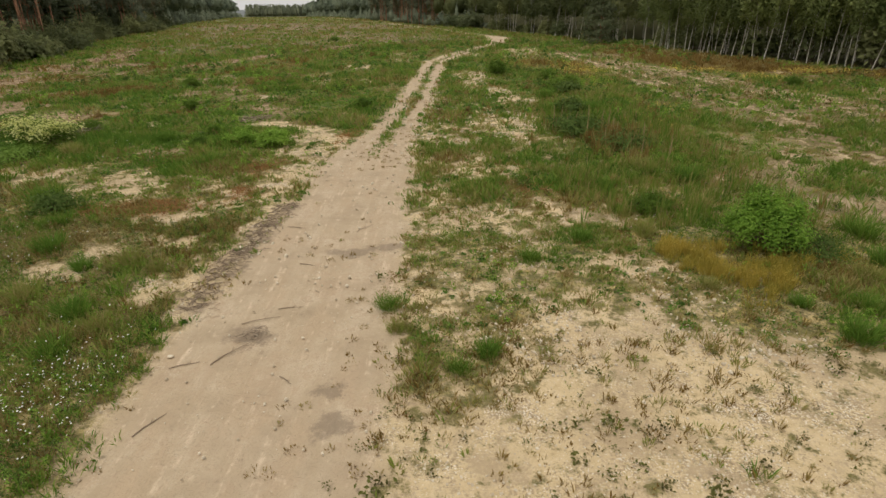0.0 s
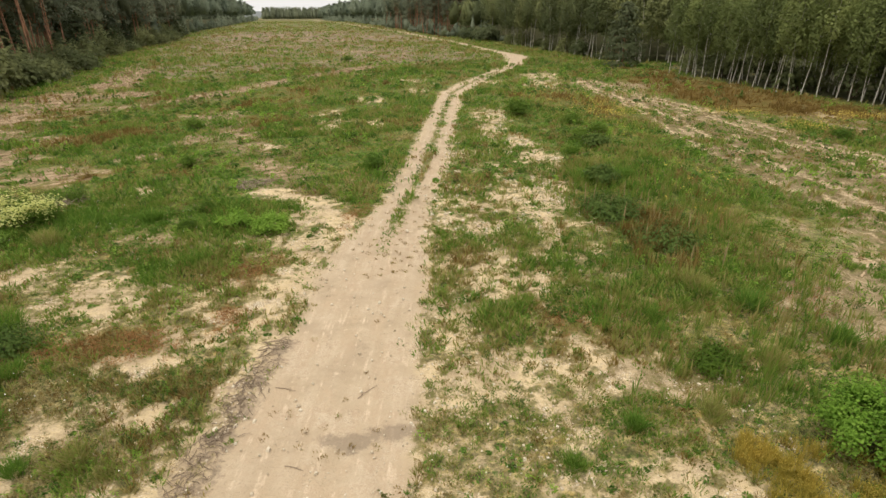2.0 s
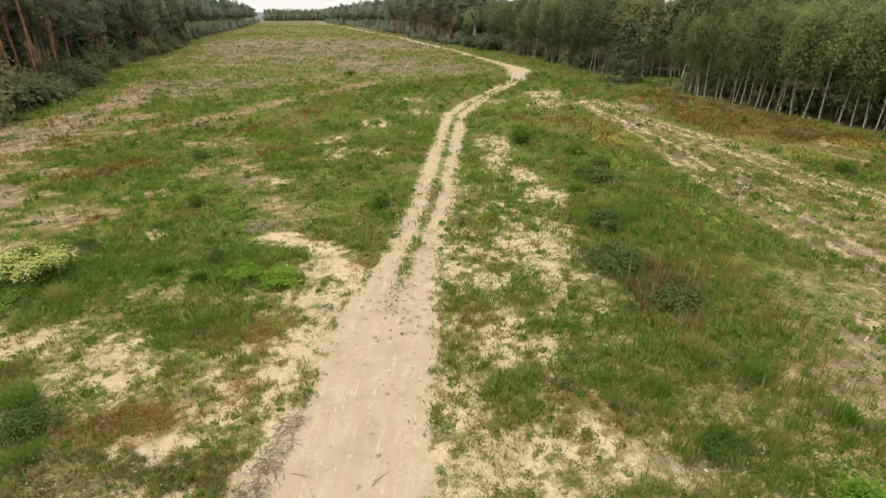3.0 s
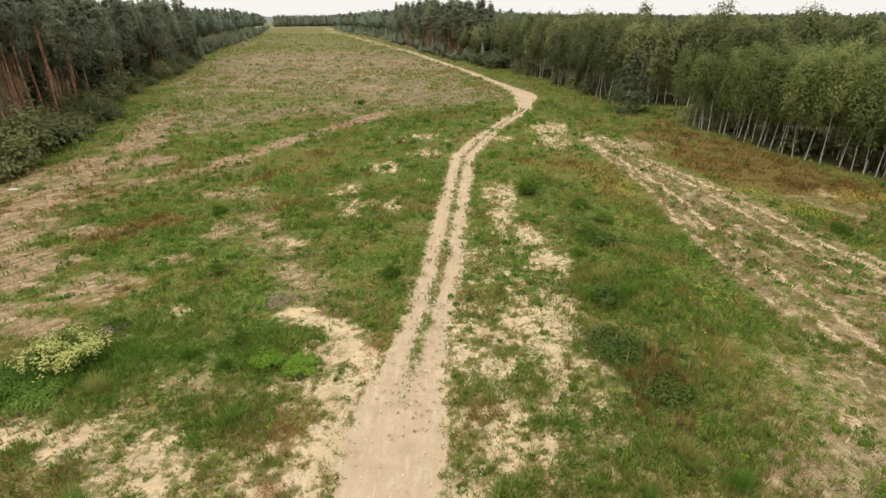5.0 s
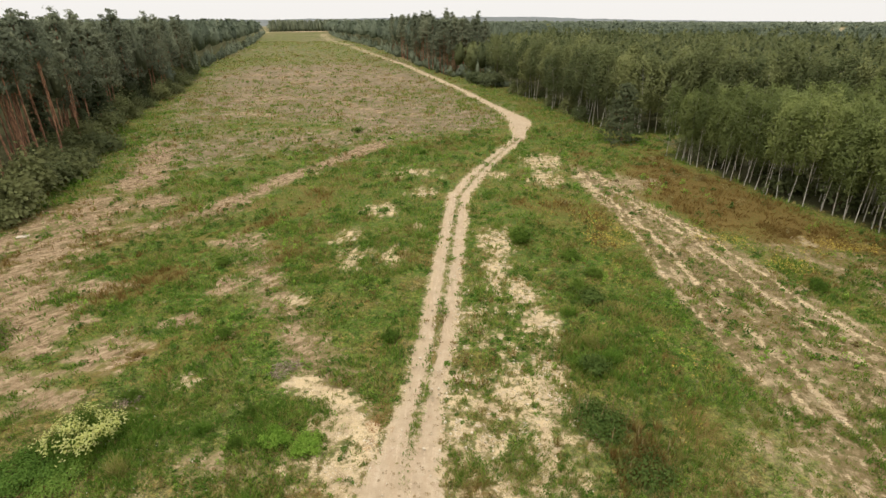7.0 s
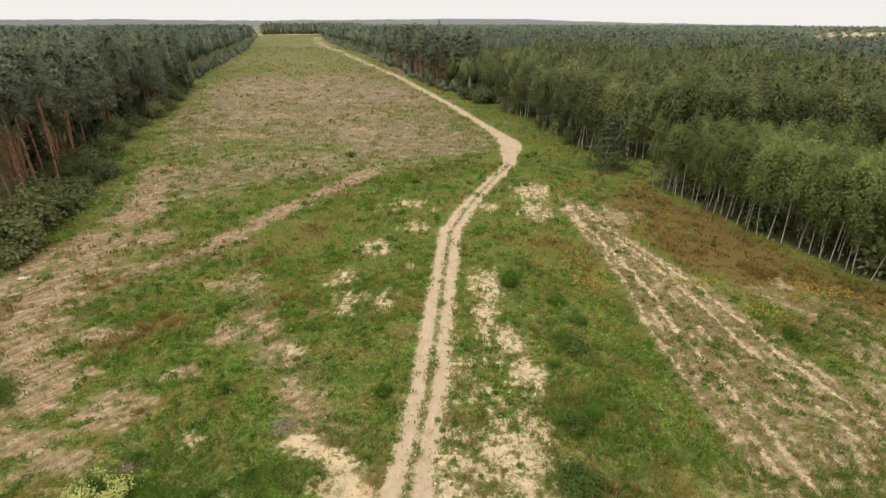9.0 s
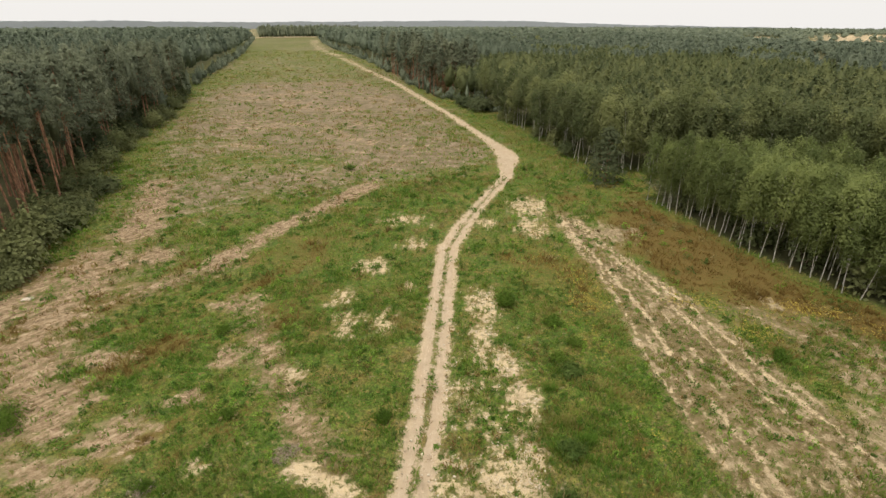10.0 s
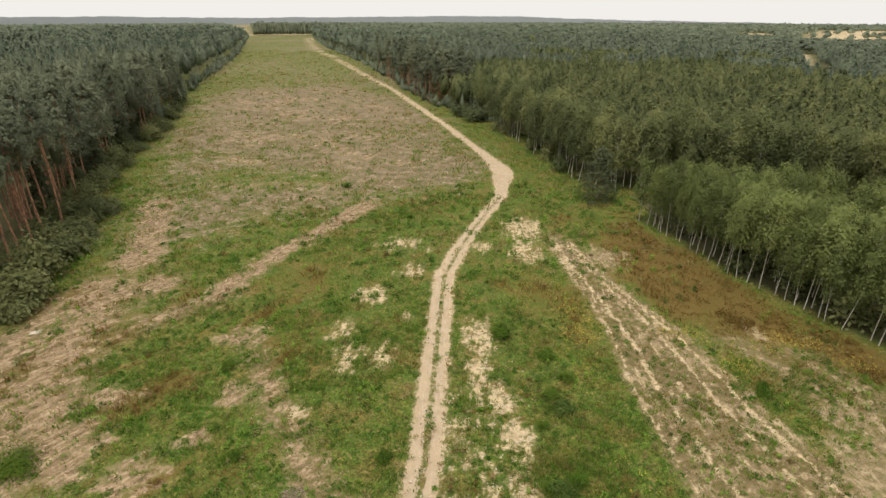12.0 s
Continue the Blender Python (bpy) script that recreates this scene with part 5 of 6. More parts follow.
def weed_patch(lo, hi, per_m2, leaves, size, radius, tall, seed, need, weight):
    """Upright leafy weeds in loose patches, each a narrow cluster of leaves up its stems."""
    n = int((hi[0] - lo[0]) * (hi[1] - lo[1]) * per_m2)
    p = np.c_[lo[0] + (hi[0] - lo[0]) * rng.random(n), lo[1] + (hi[1] - lo[1]) * rng.random(n)]
    p = p[np.abs(p[:, 0]) < 3.5 + 0.92 * p[:, 1]]
    x, y = p[:, 0], p[:, 1]
    bare, litter, dry, track, rut = fields(x, y)
    patch = fbm(x * 0.30 + seed, y * 0.30 + 2 * seed, 4) + weight(x, y)
    cover = (1 - bare) ** 2 * (1 - 0.7 * litter) * smooth(need, need + 0.12, patch) * (1 - 0.8 * inside(x, y, FIELD)) * smooth(-1.0, -3.0, np.maximum.reduce(woods(x, y)))
    p = p[rng.random(len(p)) < cover]
    n = len(p)
    h = tall * (0.5 + 0.9 * rng.random(n))
    r = radius * (0.5 + 0.9 * rng.random(n))
    a, up = rng.random((n, leaves)) * 6.283, rng.random((n, leaves))
    q = np.sqrt(rng.random((n, leaves))) * (1 - 0.55 * up)
    c = np.stack([p[:, 0][:, None] + r[:, None] * q * np.cos(a), p[:, 1][:, None] + r[:, None] * q * np.sin(a), terrain(p[:, 0], p[:, 1])[:, None] + 0.03 + h[:, None] * up], -1).reshape(-1, 3)
    out = np.stack([np.cos(a) * q, np.sin(a) * q, 0.4 + 0.6 * up], -1).reshape(-1, 3)
    v, f = cards(c, np.repeat(size * (0.7 + 0.6 * rng.random(n)), leaves) * (0.6 + 0.8 * rng.random(len(c))), out, 0.9, 0.42)
    return v, np.repeat(rng.random(n) * 1.1 - 0.4, leaves * 4)


LEAFY = [(-10.4, 19.0, 1.6, 0.9), (-9.2, 20.6, 1.3, 0.7), (-13.4, 24.0, 2.6, 2.0), (-10.6, 25.2, 2.0, 1.6), (-9.0, 18.2, 1.0, 1.0), (-15.4, 26.4, 1.6, 1.2)]
RUST_LEAF = leaf_material("rusty_weed_leaves", (0.150, 0.105, 0.036), (0.240, 0.170, 0.056), (0.330, 0.240, 0.085), 0.6, 0.0)
STRAW_LEAF = leaf_material("straw_weed_leaves", (0.200, 0.175, 0.070), (0.310, 0.265, 0.110), (0.420, 0.350, 0.165), 0.6, 0.0)
for name, leaf, label, seed, need, weight in (
        ("dark_weeds", DARK_LEAF, "patches of tall dark green weeds in the meadow", 3.0, 0.54, lambda x, y: 0.12 * smooth(4.0, 6.0, x) * smooth(11.5, 9.0, x) * smooth(14, 20, y) * smooth(52, 40, y)),
        ("rusty_brown_weeds", RUST_LEAF, "rusty brown weeds gone to seed in the meadow", 11.0, 0.60, lambda x, y: 0.10 * smooth(25, 15, y) * (x < 0) + 0.07 * smooth(7, 9, x) * smooth(15, 12, x) * smooth(34, 26, y)),
        ("leafy_weeds", HERB_LEAF, "dense low leafy green weeds in the meadow", 51.0, 0.60, lambda x, y: 0.26 * spots(x, y, LEAFY)),
        ("straw_weeds", STRAW_LEAF, "pale straw-coloured dry weeds in the meadow", 23.0, 0.56, lambda x, y: 0.04 * smooth(30, 18, y)),
        ("bright_weeds", FRESH_LEAF, "bright green young weeds in the meadow", 37.0, 0.57, lambda x, y: 0.05 * (x < -6))):
    beds = [weed_patch((-12, 3.8), (-4.6, 14), 26.0, 30, 0.018, 0.09, 0.22, seed + 5, need - 0.10, weight), weed_patch((-16, 6.5), (15, 16), 5.0, 30, 0.026, 0.13, 0.22, seed, need, weight), weed_patch((-27, 16), (26, 28), 4.4, 26, 0.034, 0.18, 0.34, seed, need, weight),
            weed_patch((-42, 28), (34, 52), 0.9, 26, 0.070, 0.32, 0.42, seed, need, weight), weed_patch((-52, 52), (34, 92), 0.28, 22, 0.12, 0.5, 0.5, seed, need, weight)]
    v, tint = np.concatenate([b[0] for b in beds]), np.concatenate([b[1] for b in beds])
    tagged(new(name, quad_mesh(name, v, np.arange(len(v)).reshape(-1, 4), leaf, dict(tint=tint))), label, "weeds", kind="stuff")

# small withered weeds on the track
q = np.c_[-5.6 + 5.2 * rng.random(560), 5.0 + 24.5 * rng.random(560)]
q = q[(fields(q[:, 0], q[:, 1])[0] > 0.6) & (fbm(q[:, 0] * 1.3, q[:, 1] * 0.5) > 0.50)]
n = len(q)
v, tone = blades(q, terrain(q[:, 0], q[:, 1]) - 0.02, 16, 0.04 + 0.05 * rng.random(n), 0.04 + 0.08 * rng.random(n), np.full(n, 0.010), np.clip(0.92 + 0.12 * rng.normal(size=n), 0.5, 1))
tagged(new("withered_weeds", quad_mesh("withered_weeds", v, np.arange(len(v)).reshape(-1, 4), GRASS, dict(tone=tone))), "small withered brown weeds on the sandy track", "weeds", kind="stuff")

# upright pale seed stalks in the rough grass
q = np.c_[3.6 + 7.4 * rng.random(1900), 13.0 + 19.0 * rng.random(1900)]
q = q[(fields(q[:, 0], q[:, 1])[0] < 0.35) & (fbm(q[:, 0] * 0.7 + 3, q[:, 1] * 0.7 + 9) > 0.47)]
n = len(q)
v, tone = blades(q, terrain(q[:, 0], q[:, 1]), 9, 0.28 + 0.42 * rng.random(n), 0.04 + 0.08 * rng.random(n), np.full(n, 0.013), np.clip(0.42 + 0.24 * rng.normal(size=n), 0.05, 0.95), 0.3)
tagged(new("seed_stalks", quad_mesh("seed_stalks", v, np.arange(len(v)).reshape(-1, 4), GRASS, dict(tone=tone))), "upright green and straw-coloured stalks in rough grass", "weeds", kind="stuff")

# golden weeds before the large bush, and rusty ones by the thicket
u = rng.random(330) ** 0.8
w = rng.normal(size=330)
q = np.c_[5.3 + 2.1 * u + (0.2 + 0.25 * u) * w, 11.9 - 1.9 * u + (0.2 + 0.25 * u) * w]
q = np.concatenate([q, np.c_[8.4 + 0.5 * rng.normal(size=60), 11.0 + 0.3 * rng.normal(size=60)]])
q = q[fbm(q[:, 0] * 0.9 + 2, q[:, 1] * 0.9) > 0.40]
n = len(q)
c = np.repeat(np.c_[q, terrain(q[:, 0], q[:, 1])], 30, 0)
rise = rng.random(len(c))
c = c + np.c_[rng.normal(size=(len(c), 2)) * (0.05 + 0.05 * rise)[:, None], 0.04 + 0.32 * rise * np.repeat(0.5 + 0.7 * rng.random(n), 30)]
v, f = cards(c, 0.014 + 0.012 * rng.random(len(c)), np.tile((0.0, 0.0, 0.5), (len(c), 1)), 1.0, 0.42)
tagged(new("golden_leaves", quad_mesh("golden_leaves", v, f, GOLD_LEAF, dict(tint=np.repeat(1.3 * fbm(q[:, 0] * 1.1 + 30, q[:, 1] * 1.1) - 0.5, 30 * 4)))), "golden yellow leaves of drying weeds", "weeds", kind="stuff")
v, tone = blades(q, terrain(q[:, 0], q[:, 1]), 26, 0.14 + 0.28 * rng.random(n), 0.06 + 0.07 * rng.random(n), np.full(n, 0.007), 1.3 * fbm(q[:, 0] * 1.1 + 30, q[:, 1] * 1.1) - 0.5, 0.4)
tagged(new("golden_weeds", quad_mesh("golden_weeds", v, np.arange(len(v)).reshape(-1, 4), GOLD_LEAF, dict(tint=tone))), "dense golden yellow weeds before the bush", "weeds", kind="stuff")
q = np.concatenate([np.c_[7.3 + 0.45 * rng.normal(size=90), 22.0 + 0.6 * rng.normal(size=90)], np.c_[6.5 + 0.3 * rng.normal(size=26), 21.7 + 0.4 * rng.normal(size=26)], np.c_[7.4 + 0.7 * rng.normal(size=40), 23.4 + 1.1 * rng.normal(size=40)], np.c_[6.6 + 0.8 * rng.normal(size=24), 20.0 + 0.8 * rng.normal(size=24)]])
n = len(q)
v, tone = blades(q, terrain(q[:, 0], q[:, 1]), 20, 0.30 + 0.45 * rng.random(n), 0.06 + 0.08 * rng.random(n), np.full(n, 0.015), np.clip(0.90 + 0.08 * rng.normal(size=n), 0.7, 1), 0.45)
tagged(new("rusty_weeds", quad_mesh("rusty_weeds", v, np.arange(len(v)).reshape(-1, 4), GRASS, dict(tone=tone))), "tall rusty brown weeds gone to seed", "weeds", kind="stuff")


# low reddish weeds on the half-bare ground beside the track
spread_at = ((-9.3, 14.7, 0.75, 0.28, 150), (-8.3, 15.3, 0.5, 0.25, 60), (-6.4, 16.3, 0.35, 0.4, 45), (-6.9, 19.2, 0.45, 0.5, 70), (-4.3, 24.6, 0.3, 0.9, 40), (3.0, 16.6, 0.4, 0.4, 30), (9.4, 17.6, 0.9, 0.9, 50))
q = np.concatenate([np.c_[cx + a * rng.normal(size=k), cy + b * rng.normal(size=k)] for cx, cy, a, b, k in spread_at])
n = len(q)
c = np.repeat(np.c_[q, terrain(q[:, 0], q[:, 1])], 26, 0)
c = c + np.c_[0.09 * rng.normal(size=(len(c), 2)), 0.01 + 0.10 * rng.random(len(c))]
v, f = cards(c, 0.020 + 0.016 * rng.random(len(c)), np.tile((0.0, 0.0, 0.7), (len(c), 1)), 1.0, 0.42)
SORREL = leaf_material("reddish_weed_leaves", (0.21, 0.105, 0.042), (0.34, 0.175, 0.068), (0.44, 0.26, 0.105), 0.6, 0.0)
tagged(new("reddish_weeds", quad_mesh("reddish_weeds", v, f, SORREL, dict(tint=np.repeat(rng.random(n) * 1.1 - 0.4, 26 * 4)))), "low reddish weeds on half-bare ground", "weeds", kind="stuff")


q = np.c_[-1.5 + 11.5 * rng.random(700), 3.4 + 8.0 * rng.random(700)]
bare = fields(q[:, 0], q[:, 1])[0]
q = q[(bare > 0.5) & (rng.random(len(q)) < smooth(0.38, 0.62, fbm(q[:, 0] * 1.1 + 5, q[:, 1] * 1.1)) * 0.65 + 0.08)]
k = rng.random(len(q)) ** 2
c = np.repeat(np.c_[q, terrain(q[:, 0], q[:, 1])], 16, 0)
size = np.repeat(0.055 + 0.10 * k, 16)
c = c + rng.normal(size=c.shape) * np.c_[size, size, size * 0.3] * 0.75
c[:, 2] += np.abs(rng.normal(size=len(c))) * size * 0.5 + 0.012
v, f = cards(c, size * 0.34, np.tile((0.0, 0.0, 0.9), (len(c), 1)), 1.0, 0.5)
tagged(new("sand_plants", quad_mesh("sand_plants", v, f, SAND_LEAF, dict(tint=np.repeat(rng.random(len(q)) * 1.2 - 0.4, 64)))), "small low plants dotted over bare sand", "plants", kind="stuff")


def tussock(tone, label):
    n = 7
    v, t = blades(rng.normal(size=(n, 2)) * 0.13, np.zeros(n), 74, np.full(n, 0.44), np.full(n, 0.15), np.full(n, 0.0065), np.clip(tone + 0.12 * rng.normal(size=n), 0, 1))
    ob = new("grass_tussock", quad_mesh("grass_tussock", v, np.arange(len(v)).reshape(-1, 4), GRASS, dict(tone=t)))
    return tagged(ob, label, "grass tussock", "tussocks in the meadow")


TUSSOCKS = [tussock(0.02, "dense dark green grass tussock"), tussock(0.12, "tall green grass tussock"), tussock(0.5, "straw-tipped olive grass tussock")]
for k, (x, y, s) in enumerate(((-9.6, 12.0, 1.1), (-12.2, 15.6, 1.5), (-7.3, 11.2, 1.0), (-8.3, 11.0, 0.8), (-1.05, 9.2, 0.75), (-0.9, 8.4, 0.6), (0.7, 7.6, 0.7), (0.2, 7.2, 0.6), (-6.6, 10.9, 0.6), (7.4, 7.9, 1.0), (-10.6, 13.6, 1.0), (-11.2, 11.4, 0.9),
                (9.9, 10.9, 1.1), (10.6, 12.6, 1.3), (9.0, 10.2, 0.9), (10.8, 9.4, 1.0), (-9.0, 19.4, 1.2), (6.9, 18.4, 1.4), (8.2, 17.2, 1.3), (5.2, 16.6, 1.0), (7.4, 14.6, 1.1), (9.6, 15.6, 1.2), (5.8, 28.6, 1.6),
                (6.8, 31.0, 1.5), (7.9, 29.3, 1.6), (6.2, 34.2, 1.4), (-14.8, 21.0, 1.4), (-12.2, 23.4, 1.2), (-16.5, 21.4, 1.3),
                               (5.6, 9.9, 0.6), (7.0, 9.2, 0.6), (8.3, 9.0, 0.8), (5.2, 12.8, 0.9), (3.4, 12.4, 0.8), (2.0, 11.4, 0.7), (-6.4, 8.4, 0.9), (-7.2, 8.8, 1.1), (-6.8, 7.6, 1.0), (-8.6, 9.4, 1.1))):
    ob = TUSSOCKS[k % 3]
    put(ob if k < 3 else copy_thing(ob, Matrix()), x, y, s)
HEATH = bush("heath_shrub", 0.55, 0.42, 260, 0.10, WEED_LEAF, "low green shrub on the worn field", "shrub")
tagged(HEATH, group="low shrubs on the field")
made_heath = False
for k in range(170):
    x, y = -44 + 50 * rng.random(), 74 + 170 * rng.random() ** 0.8
    x -= 0.33 * (y - 80)
    here = np.array([x]), np.array([y])
    if woods(*here)[0][0] < -6 and fields(*here)[3][0] < 0.05 and fbm(here[0] * 0.06 + 5, here[1] * 0.06)[0] > 0.47:
        put(HEATH if not made_heath else copy_thing(HEATH, Matrix()), x, y, (0.30 + 0.60 * rng.random() ** 2) * (1 + 0.003 * (y - 80)))
        made_heath = True


# ---- flowers, stones, twigs and chips ----
def plain(name, dark, light, scale=8.0, rough=0.9):
    mat, nt, bsdf = material(name)
    geo = nt.nodes.new("ShaderNodeNewGeometry")
    f = math_node(nt, "ADD", math_node(nt, "MULTIPLY", geo.outputs["Random Per Island"], 0.7), math_node(nt, "MULTIPLY", noise_at(nt, scale), 0.3))
    nt.links.new(ramp(nt, f, [(0.1, dark), (0.9, light)]), bsdf.inputs["Base Color"])
    bsdf.inputs["Roughness"].default_value = rough
    return mat


STONE = plain("pebble_stone", (0.38, 0.30, 0.20), (0.68, 0.60, 0.46))
CHIP = plain("weathered_wood_chips", (0.15, 0.092, 0.050), (0.52, 0.385, 0.245))
DEAD = plain("dead_twigs", (0.12, 0.088, 0.058), (0.34, 0.26, 0.18))
PETAL = plain("daisy_petals", (0.60, 0.58, 0.50), (0.78, 0.76, 0.68))
GOLD = plain("yellow_blossom", (0.36, 0.27, 0.045), (0.54, 0.41, 0.085))
BOX = np.array([(-1, -1, -1), (1, -1, -1), (1, 1, -1), (-1, 1, -1), (-1, -1, 1), (1, -1, 1), (1, 1, 1), (-1, 1, 1)], float)
BOX_FACES = np.array([(0, 3, 2, 1), (4, 5, 6, 7), (0, 1, 5, 4), (1, 2, 6, 5), (2, 3, 7, 6), (3, 0, 4, 7)])


def lumps(xy, z, half, tilt, taper):
    """Small uneven blocks lying on the ground, each turned at random."""
    n = len(xy)
    b = np.broadcast_to(BOX, (n, 8, 3)).copy()
    b[:, 4:, :2] *= taper
    b *= 1 + 0.25 * rng.normal(size=(n, 8, 3)).clip(-1, 1)
    b *= half[:, None, :]
    a, t = rng.random(n) * 6.283, rng.normal(size=n) * tilt
    b[:, :, 2] += b[:, :, 0] * np.tan(t)[:, None]
    c, s = np.cos(a)[:, None], np.sin(a)[:, None]
    v = np.stack([b[:, :, 0] * c - b[:, :, 1] * s + xy[:, 0][:, None], b[:, :, 0] * s + b[:, :, 1] * c + xy[:, 1][:, None], b[:, :, 2] + (z + half[:, 2] * 0.6)[:, None]], -1)
    f = (BOX_FACES[None] + 8 * np.arange(n)[:, None, None]).reshape(-1, 4)
    return v.reshape(-1, 3), f


def strewn(lo, hi, n, weight):
    p = np.c_[lo[0] + (hi[0] - lo[0]) * rng.random(n), lo[1] + (hi[1] - lo[1]) * rng.random(n)]
    bare, litter, dry, track, rut = fields(p[:, 0], p[:, 1])
    return p[rng.random(n) < weight(p[:, 0], p[:, 1], bare, litter, track)]


pebble_beds = []
for lo, hi, n, size in (((-7, 4), (9, 12), 15000, 0.014), ((-7, 10), (8, 24), 14000, 0.020), ((-4, 22), (6, 48), 9000, 0.040)):
    q = strewn(lo, hi, n, lambda x, y, bare, litter, track: bare * (0.14 + 1.3 * smooth(0.42, 0.60, fbm(x * 0.8 + 60, y * 0.8))) * (1 - 0.93 * track) + 0.012)
    k = size * (0.5 + 1.2 * rng.random(len(q)) ** 3)
    half = np.c_[k * (0.8 + 0.6 * rng.random(len(q))), k, k * 0.6]
    pebble_beds.append(lumps(q, terrain(q[:, 0], q[:, 1]) - 0.01, half, 0.2, 0.7))
q = strewn((-0.9, 7.0), (6.5, 16.5), 6500, lambda x, y, bare, litter, track: (1 - track) * 0.75 * smooth(0.40, 0.58, fbm(x * 0.6 + 33, y * 0.6 + 8)) * smooth(16.5, 13, y))
k = 0.011 + 0.020 * rng.random(len(q)) ** 2.5
pebble_beds.append(lumps(q, terrain(q[:, 0], q[:, 1]) + 0.012, np.c_[k * (0.8 + 0.6 * rng.random(len(q))), k, k * 0.6], 0.2, 0.7))
v, f = joined(pebble_beds)
tagged(new("pebbles", quad_mesh("pebbles", v, f, STONE)), "pale pebbles strewn over bare sand", "pebbles", kind="stuff")

chip_beds = []
for lo, hi, n, size, lean in (((8, 12), (31, 66), 26000, 0.055, 0.12), ((-46, 28), (-11, 84), 26000, 0.09, 0.12), ((-85, 72), (2, 235), 16000, 0.20, 0.1)):
    q = strewn(lo, hi, n, lambda x, y, bare, litter, track: litter ** 1.3 * (1 - track))
    k = size * (0.4 + 1.0 * rng.random(len(q)) ** 2)
    chip_beds.append(lumps(q, terrain(q[:, 0], q[:, 1]), np.c_[k * 2.2, k * 0.45, k * 0.22], lean, 0.8))
v, f = joined(chip_beds)
tagged(new("wood_chips", quad_mesh("wood_chips", v, f, CHIP)), "weathered wood chips and bark left from felling", "wood chips", kind="stuff")


def sticks(q, length, radius):
    """Thin bent twigs lying about."""
    pieces = []
    for x, y in q:
        a, h, ln = rng.random() * 6.283, ground_z(x, y), length * (0.5 + rng.random())
        d = np.array([math.cos(a), math.sin(a), 0.0]) * ln / 2
        c = np.array([x, y, h + 0.01])
        kink = np.array([-d[1], d[0], 0.0]) * 0.25 * rng.normal() + (0, 0, 0.02 * rng.random())
        pieces.append(tube([c - d, c + kink, c + d], [radius, radius * 0.8, radius * 0.4], 4))
    return joined(pieces)


q = 9.2 + 6.2 * rng.random(420)
q = np.c_[np.interp(q, [b for a, b in GRIT], [a for a, b in GRIT]) + 0.22 * rng.normal(size=420), q]
v, f = sticks(q, 0.24, 0.009)
tagged(new("brushwood", quad_mesh("brushwood", v, f, DEAD)), "strip of dead twigs along the track's edge", "twigs", kind="stuff")
for x, y, turn, ln in ((-3.55, 8.85, 22, 0.75), (-3.75, 7.75, 55, 0.8), (-2.15, 13.4, 52, 0.6), (-4.3, 6.0, 60, 0.55), (-3.1, 9.3, 10, 0.5), (-4.4, 7.4, 20, 0.5), (-2.6, 7.0, -40, 0.3), (-3.2, 11.2, -15, 0.4), (-4.0, 13.4, -12, 0.5), (3.7, 10.0, -60, 0.5), (4.8, 6.9, -20, 0.5)):
    a = radians(turn)
    d = np.array([math.cos(a), math.sin(a), 0.0]) * ln / 2
    n_ = np.array([-d[1], d[0], 0.0])
    main = tube([-d, -d * 0.3 + n_ * 0.10, d * 0.4 + n_ * 0.04, d], [0.009, 0.009, 0.007, 0.003], 6)
    side_twig = tube([d * 0.1 + n_ * 0.06, d * 0.35 + n_ * 0.3], [0.008, 0.003], 5)
    v, f = joined([main, side_twig])
    ob = new("stick", quad_mesh("stick", v, f, DEAD, flat=False))
    ob.location = (x, y, ground_z(x, y) - 0.012)
    tagged(ob, "dead brown stick lying on the sand", "stick", "sticks on the track")


def brush_pile(x, y, half, tall, twigs, label):
    """A low heap of grey dead twigs and branches."""
    base = bpy.data.objects.new("brush_pile", None)
    scene.collection.objects.link(base)
    base.empty_display_size = 0.2
    for name, count, ln, rad in (("branch", 6, half * 1.5, 0.026 * min(half, 1.0)), ("twigs", twigs, half * 0.8, 0.004 + 0.006 * min(half, 1.0))):
        pieces = []
        for k in range(count):
            a, r = rng.random() * 6.283, half * math.sqrt(rng.random()) * 0.8
            c = np.array([math.cos(a) * r, math.sin(a) * r * 0.7, 0.03 + tall * rng.random() * (1 - (r / half) ** 2)])
            b, up = rng.random() * 6.283, 0.25 * rng.normal()
            d = np.array([math.cos(b), math.sin(b), up]) * ln * (0.35 + 0.5 * rng.random()) / 2
            kink = np.array([-d[1], d[0], 0.04]) * 0.3 * rng.normal()
            low_end, high_end = c - d, c + d
            low_end[2], high_end[2] = max(low_end[2], 0.01), max(high_end[2], 0.01)
            piece = tube([low_end, c + kink, high_end], [rad, rad * 0.8, rad * 0.4], 5)
            if name == "branch":
                child("branch", quad_mesh("branch", *piece, GREY_WOOD, flat=False), base)
            else:
                pieces.append(piece)
        if pieces:
            child("twig_tangle", quad_mesh("twig_tangle", *joined(pieces), GREY_WOOD), base)
    return put(tagged(base, label, "brush pile", "heaps of dead branches"), x, y)


GREY_WOOD = plain("weathered_grey_wood", (0.17, 0.125, 0.082), (0.44, 0.355, 0.26))
brush_pile(-16.9, 25.3, 0.95, 0.30, 120, "grey dead branches heaped beside the flowering bush")
brush_pile(-9.9, 28.2, 1.1, 0.14, 170, "low heap of grey twigs beside the worn trail")
brush_pile(-3.55, 8.25, 0.34, 0.08, 46, "small tangle of dry twigs on the sandy track")

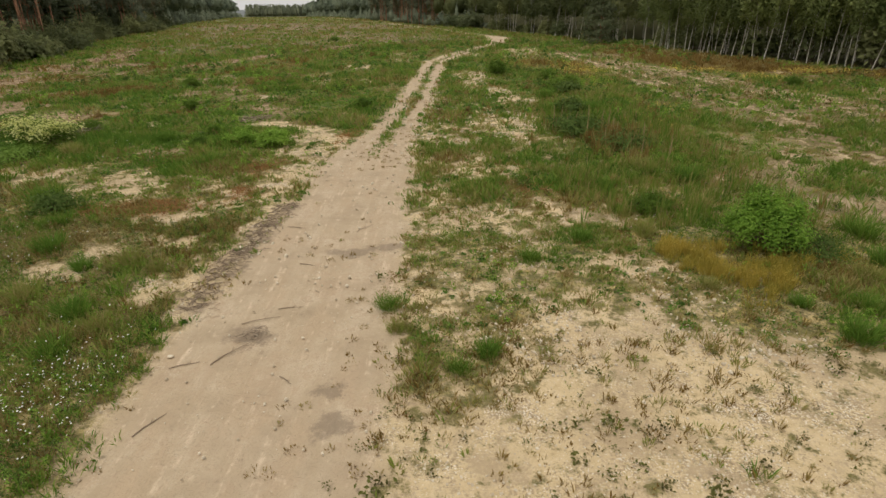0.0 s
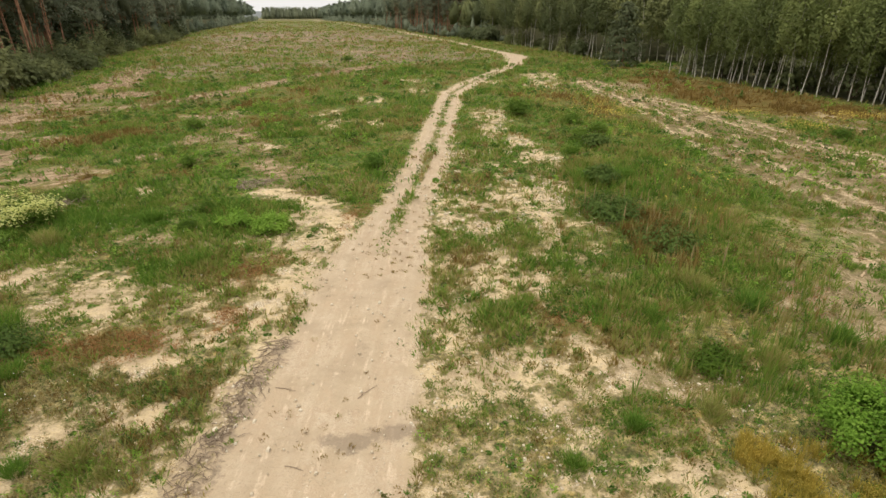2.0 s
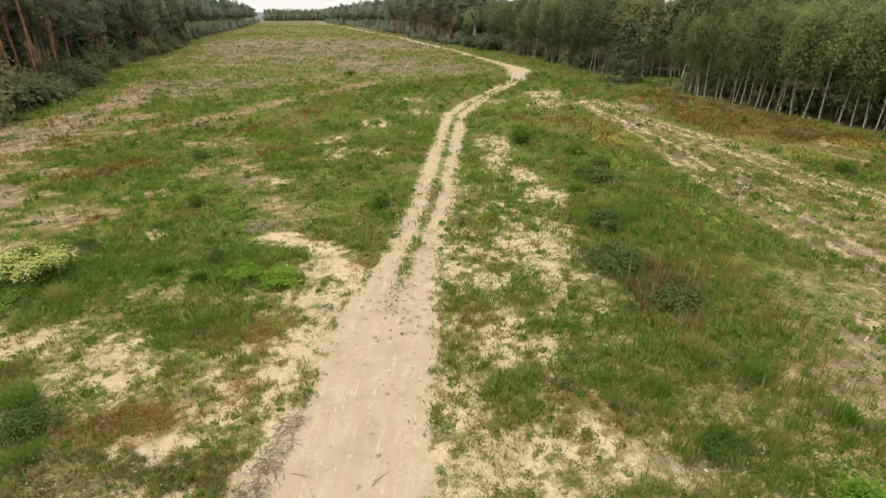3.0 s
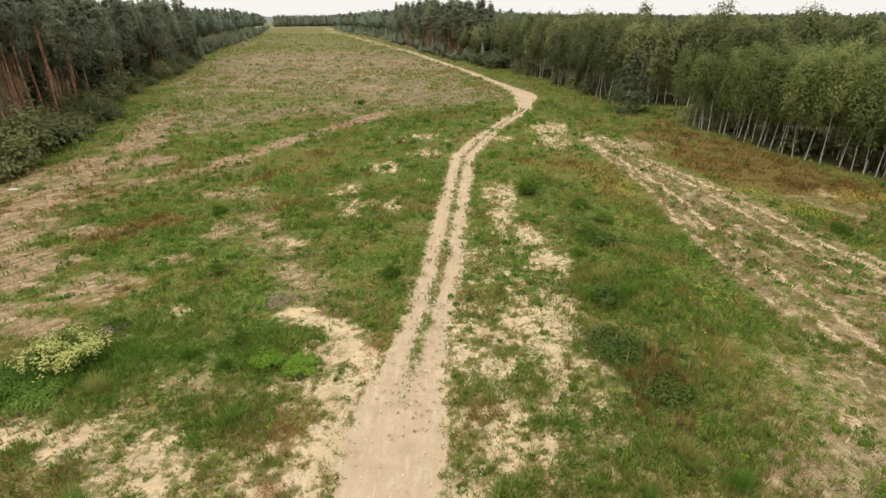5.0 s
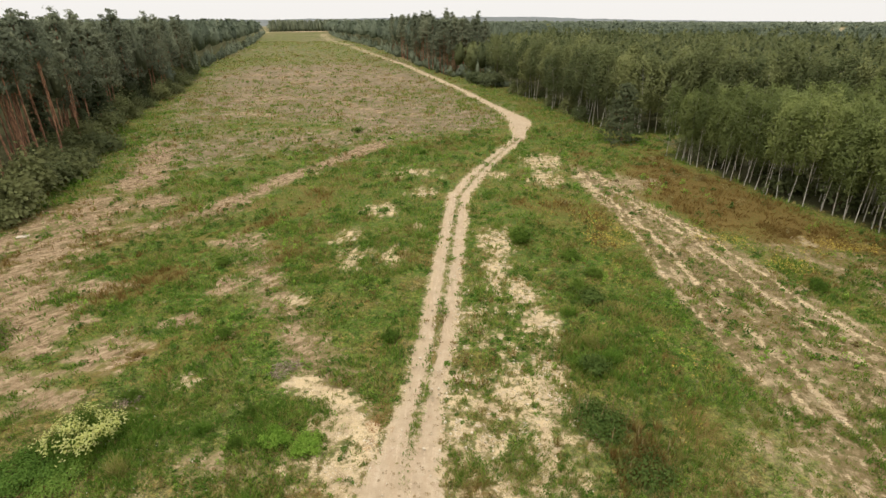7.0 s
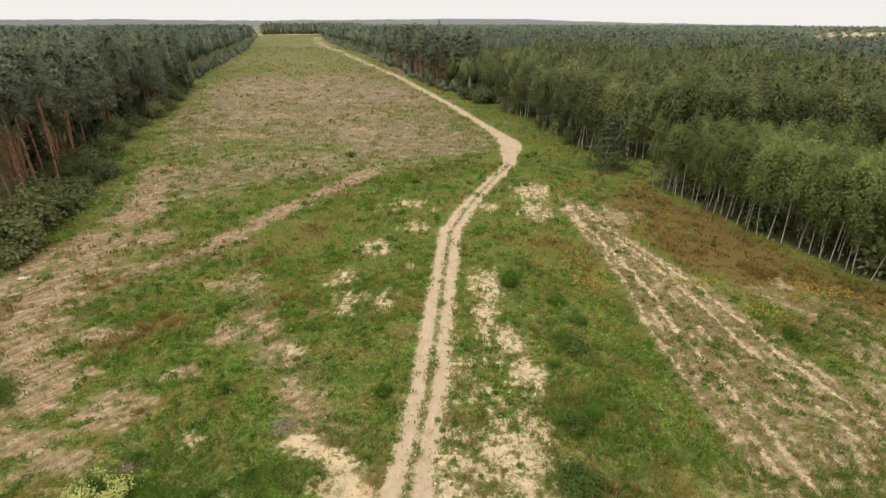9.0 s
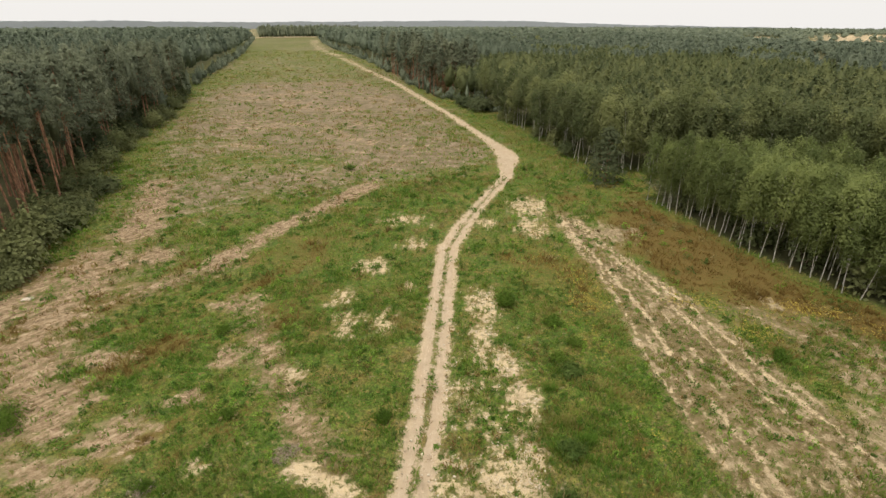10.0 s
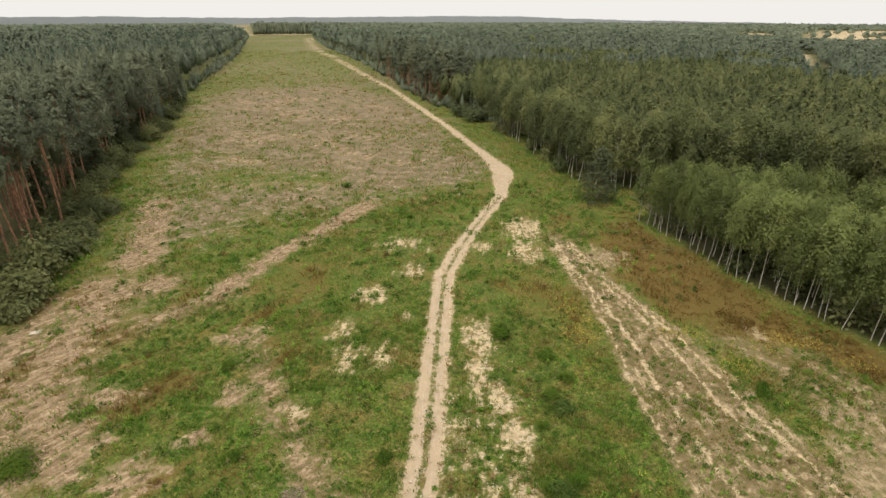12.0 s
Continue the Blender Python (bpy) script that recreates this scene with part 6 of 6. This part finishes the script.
bm = bmesh.new()
bmesh.ops.create_cube(bm, size=1.0)
bmesh.ops.scale(bm, vec=(0.95, 0.5, 0.10), verts=bm.verts)
bmesh.ops.bevel(bm, geom=list(bm.edges), offset=0.03, segments=2, affect="EDGES")
for w in bm.verts:
    w.co += Vector((0.08 * noise.noise(w.co * 2.0), 0.08 * noise.noise(w.co * 2.0 + Vector((5, 0, 0))), 0))
me = bpy.data.meshes.new("slab")
bm.to_mesh(me)
bm.free()
me.materials.append(plain("pale_slab_stone", (0.50, 0.42, 0.33), (0.62, 0.53, 0.42)))
ob = new("slab", me)
ob.matrix_basis = pose(-38.0, 45.9, ground_z(-38.0, 45.9) + 0.05, 4, 3, 30)
tagged(ob, "pale flat slab lying on the torn soil", "slab")


def stone(x, y, size, label="pale stone lying on the sand"):
    bm = bmesh.new()
    bmesh.ops.create_icosphere(bm, subdivisions=2, radius=1.0)
    for w in bm.verts:
        w.co *= 1 + 0.35 * (noise.noise(w.co * 1.3 + Vector((x, y, 0))))
        w.co = Vector((w.co.x * size, w.co.y * size * 0.75, w.co.z * size * 0.5))
    me = bpy.data.meshes.new("stone")
    bm.to_mesh(me)
    bm.free()
    me.materials.append(STONE)
    ob = new("stone", me)
    ob.matrix_basis = pose(x, y, ground_z(x, y), 0, 0, rng.random() * 360)
    return tagged(ob, label, "stone", "stones on the sand")


for x, y, size in ((-5.08, 12.15, 0.11), (-4.75, 7.63, 0.09), (1.7, 8.05, 0.08), (3.0, 6.4, 0.07), (-6.3, 11.3, 0.07), (-6.0, 10.8, 0.06), (-2.6, 8.2, 0.05), (4.7, 6.2, 0.07), (-12.0, 21.8, 0.2), (-5.7, 13.0, 0.08), (2.2, 7.2, 0.06)):
    stone(x, y, 0.62 * size)


def blossoms(q, tall, size, petal, stem, name, label):
    """Small flowers on stems, as one mesh of petals and one of stems."""
    z = terrain(q[:, 0], q[:, 1]) + tall * (0.6 + 0.6 * rng.random(len(q)))
    c = np.c_[q, z]
    v1, f1 = cards(c, size * (0.7 + 0.6 * rng.random(len(q))), np.tile((0.0, -0.25, 1.0), (len(q), 1)), 0.4, 0.95)
    me = quad_mesh(name, v1, f1, petal)
    return tagged(new(name, me), label, "flowers", kind="stuff")


q = np.concatenate([np.c_[-6.1 + 0.75 * rng.normal(size=300), 6.5 + 0.8 * rng.normal(size=300)], np.c_[-9.5 + 2.4 * rng.normal(size=200), 11.5 + 1.6 * rng.normal(size=200)],
                    np.c_[-15.0 + 3.0 * rng.normal(size=160), 21.0 + 2.0 * rng.normal(size=160)]])
bare = fields(q[:, 0], q[:, 1])[0]
blossoms(q[bare < 0.4], 0.26, 0.014, PETAL, None, "daisies", "small white daisies in the rough grass")
beds = [(20.6, 46.0, 1.3, 0.9, 130), (23.6, 41.2, 1.0, 0.8, 100), (11.6, 46.6, 1.4, 1.6, 190), (11.5, 50.2, 0.8, 1.2, 70), (29.1, 45.0, 1.2, 0.7, 130), (31.4, 44.2, 1.2, 0.6, 70), (26.5, 43.8, 1.2, 0.8, 50), (10.8, 40.5, 0.8, 1.6, 30),
        (7.0, 54.0, 1.2, 2.0, 40), (10.0, 56.0, 1.6, 3.0, 60), (33.5, 41.5, 1.0, 0.8, 50), (11.5, 30.5, 0.7, 1.6, 16), (9.6, 25.0, 0.6, 1.2, 12)]
q = np.concatenate([np.c_[cx + a * rng.normal(size=k), cy + b * rng.normal(size=k)] for cx, cy, a, b, k in beds])
blossoms(np.repeat(q, 3, 0) + 0.10 * rng.normal(size=(3 * len(q), 2)), 0.40, 0.036, GOLD, None, "goldenrod", "scattered yellow flowers among dry grass")

# the meadow goes on behind the track's near end
v, tone = grass_zone((-26, -22), (26, 3.6), 15, 8, 0.18, 0.016, 0.09)
tagged(new("grass", quad_mesh("grass", v, np.arange(len(v)).reshape(-1, 4), GRASS, dict(tone=tone))), "patchy meadow grass with green and straw-coloured tufts", "grass", kind="stuff")
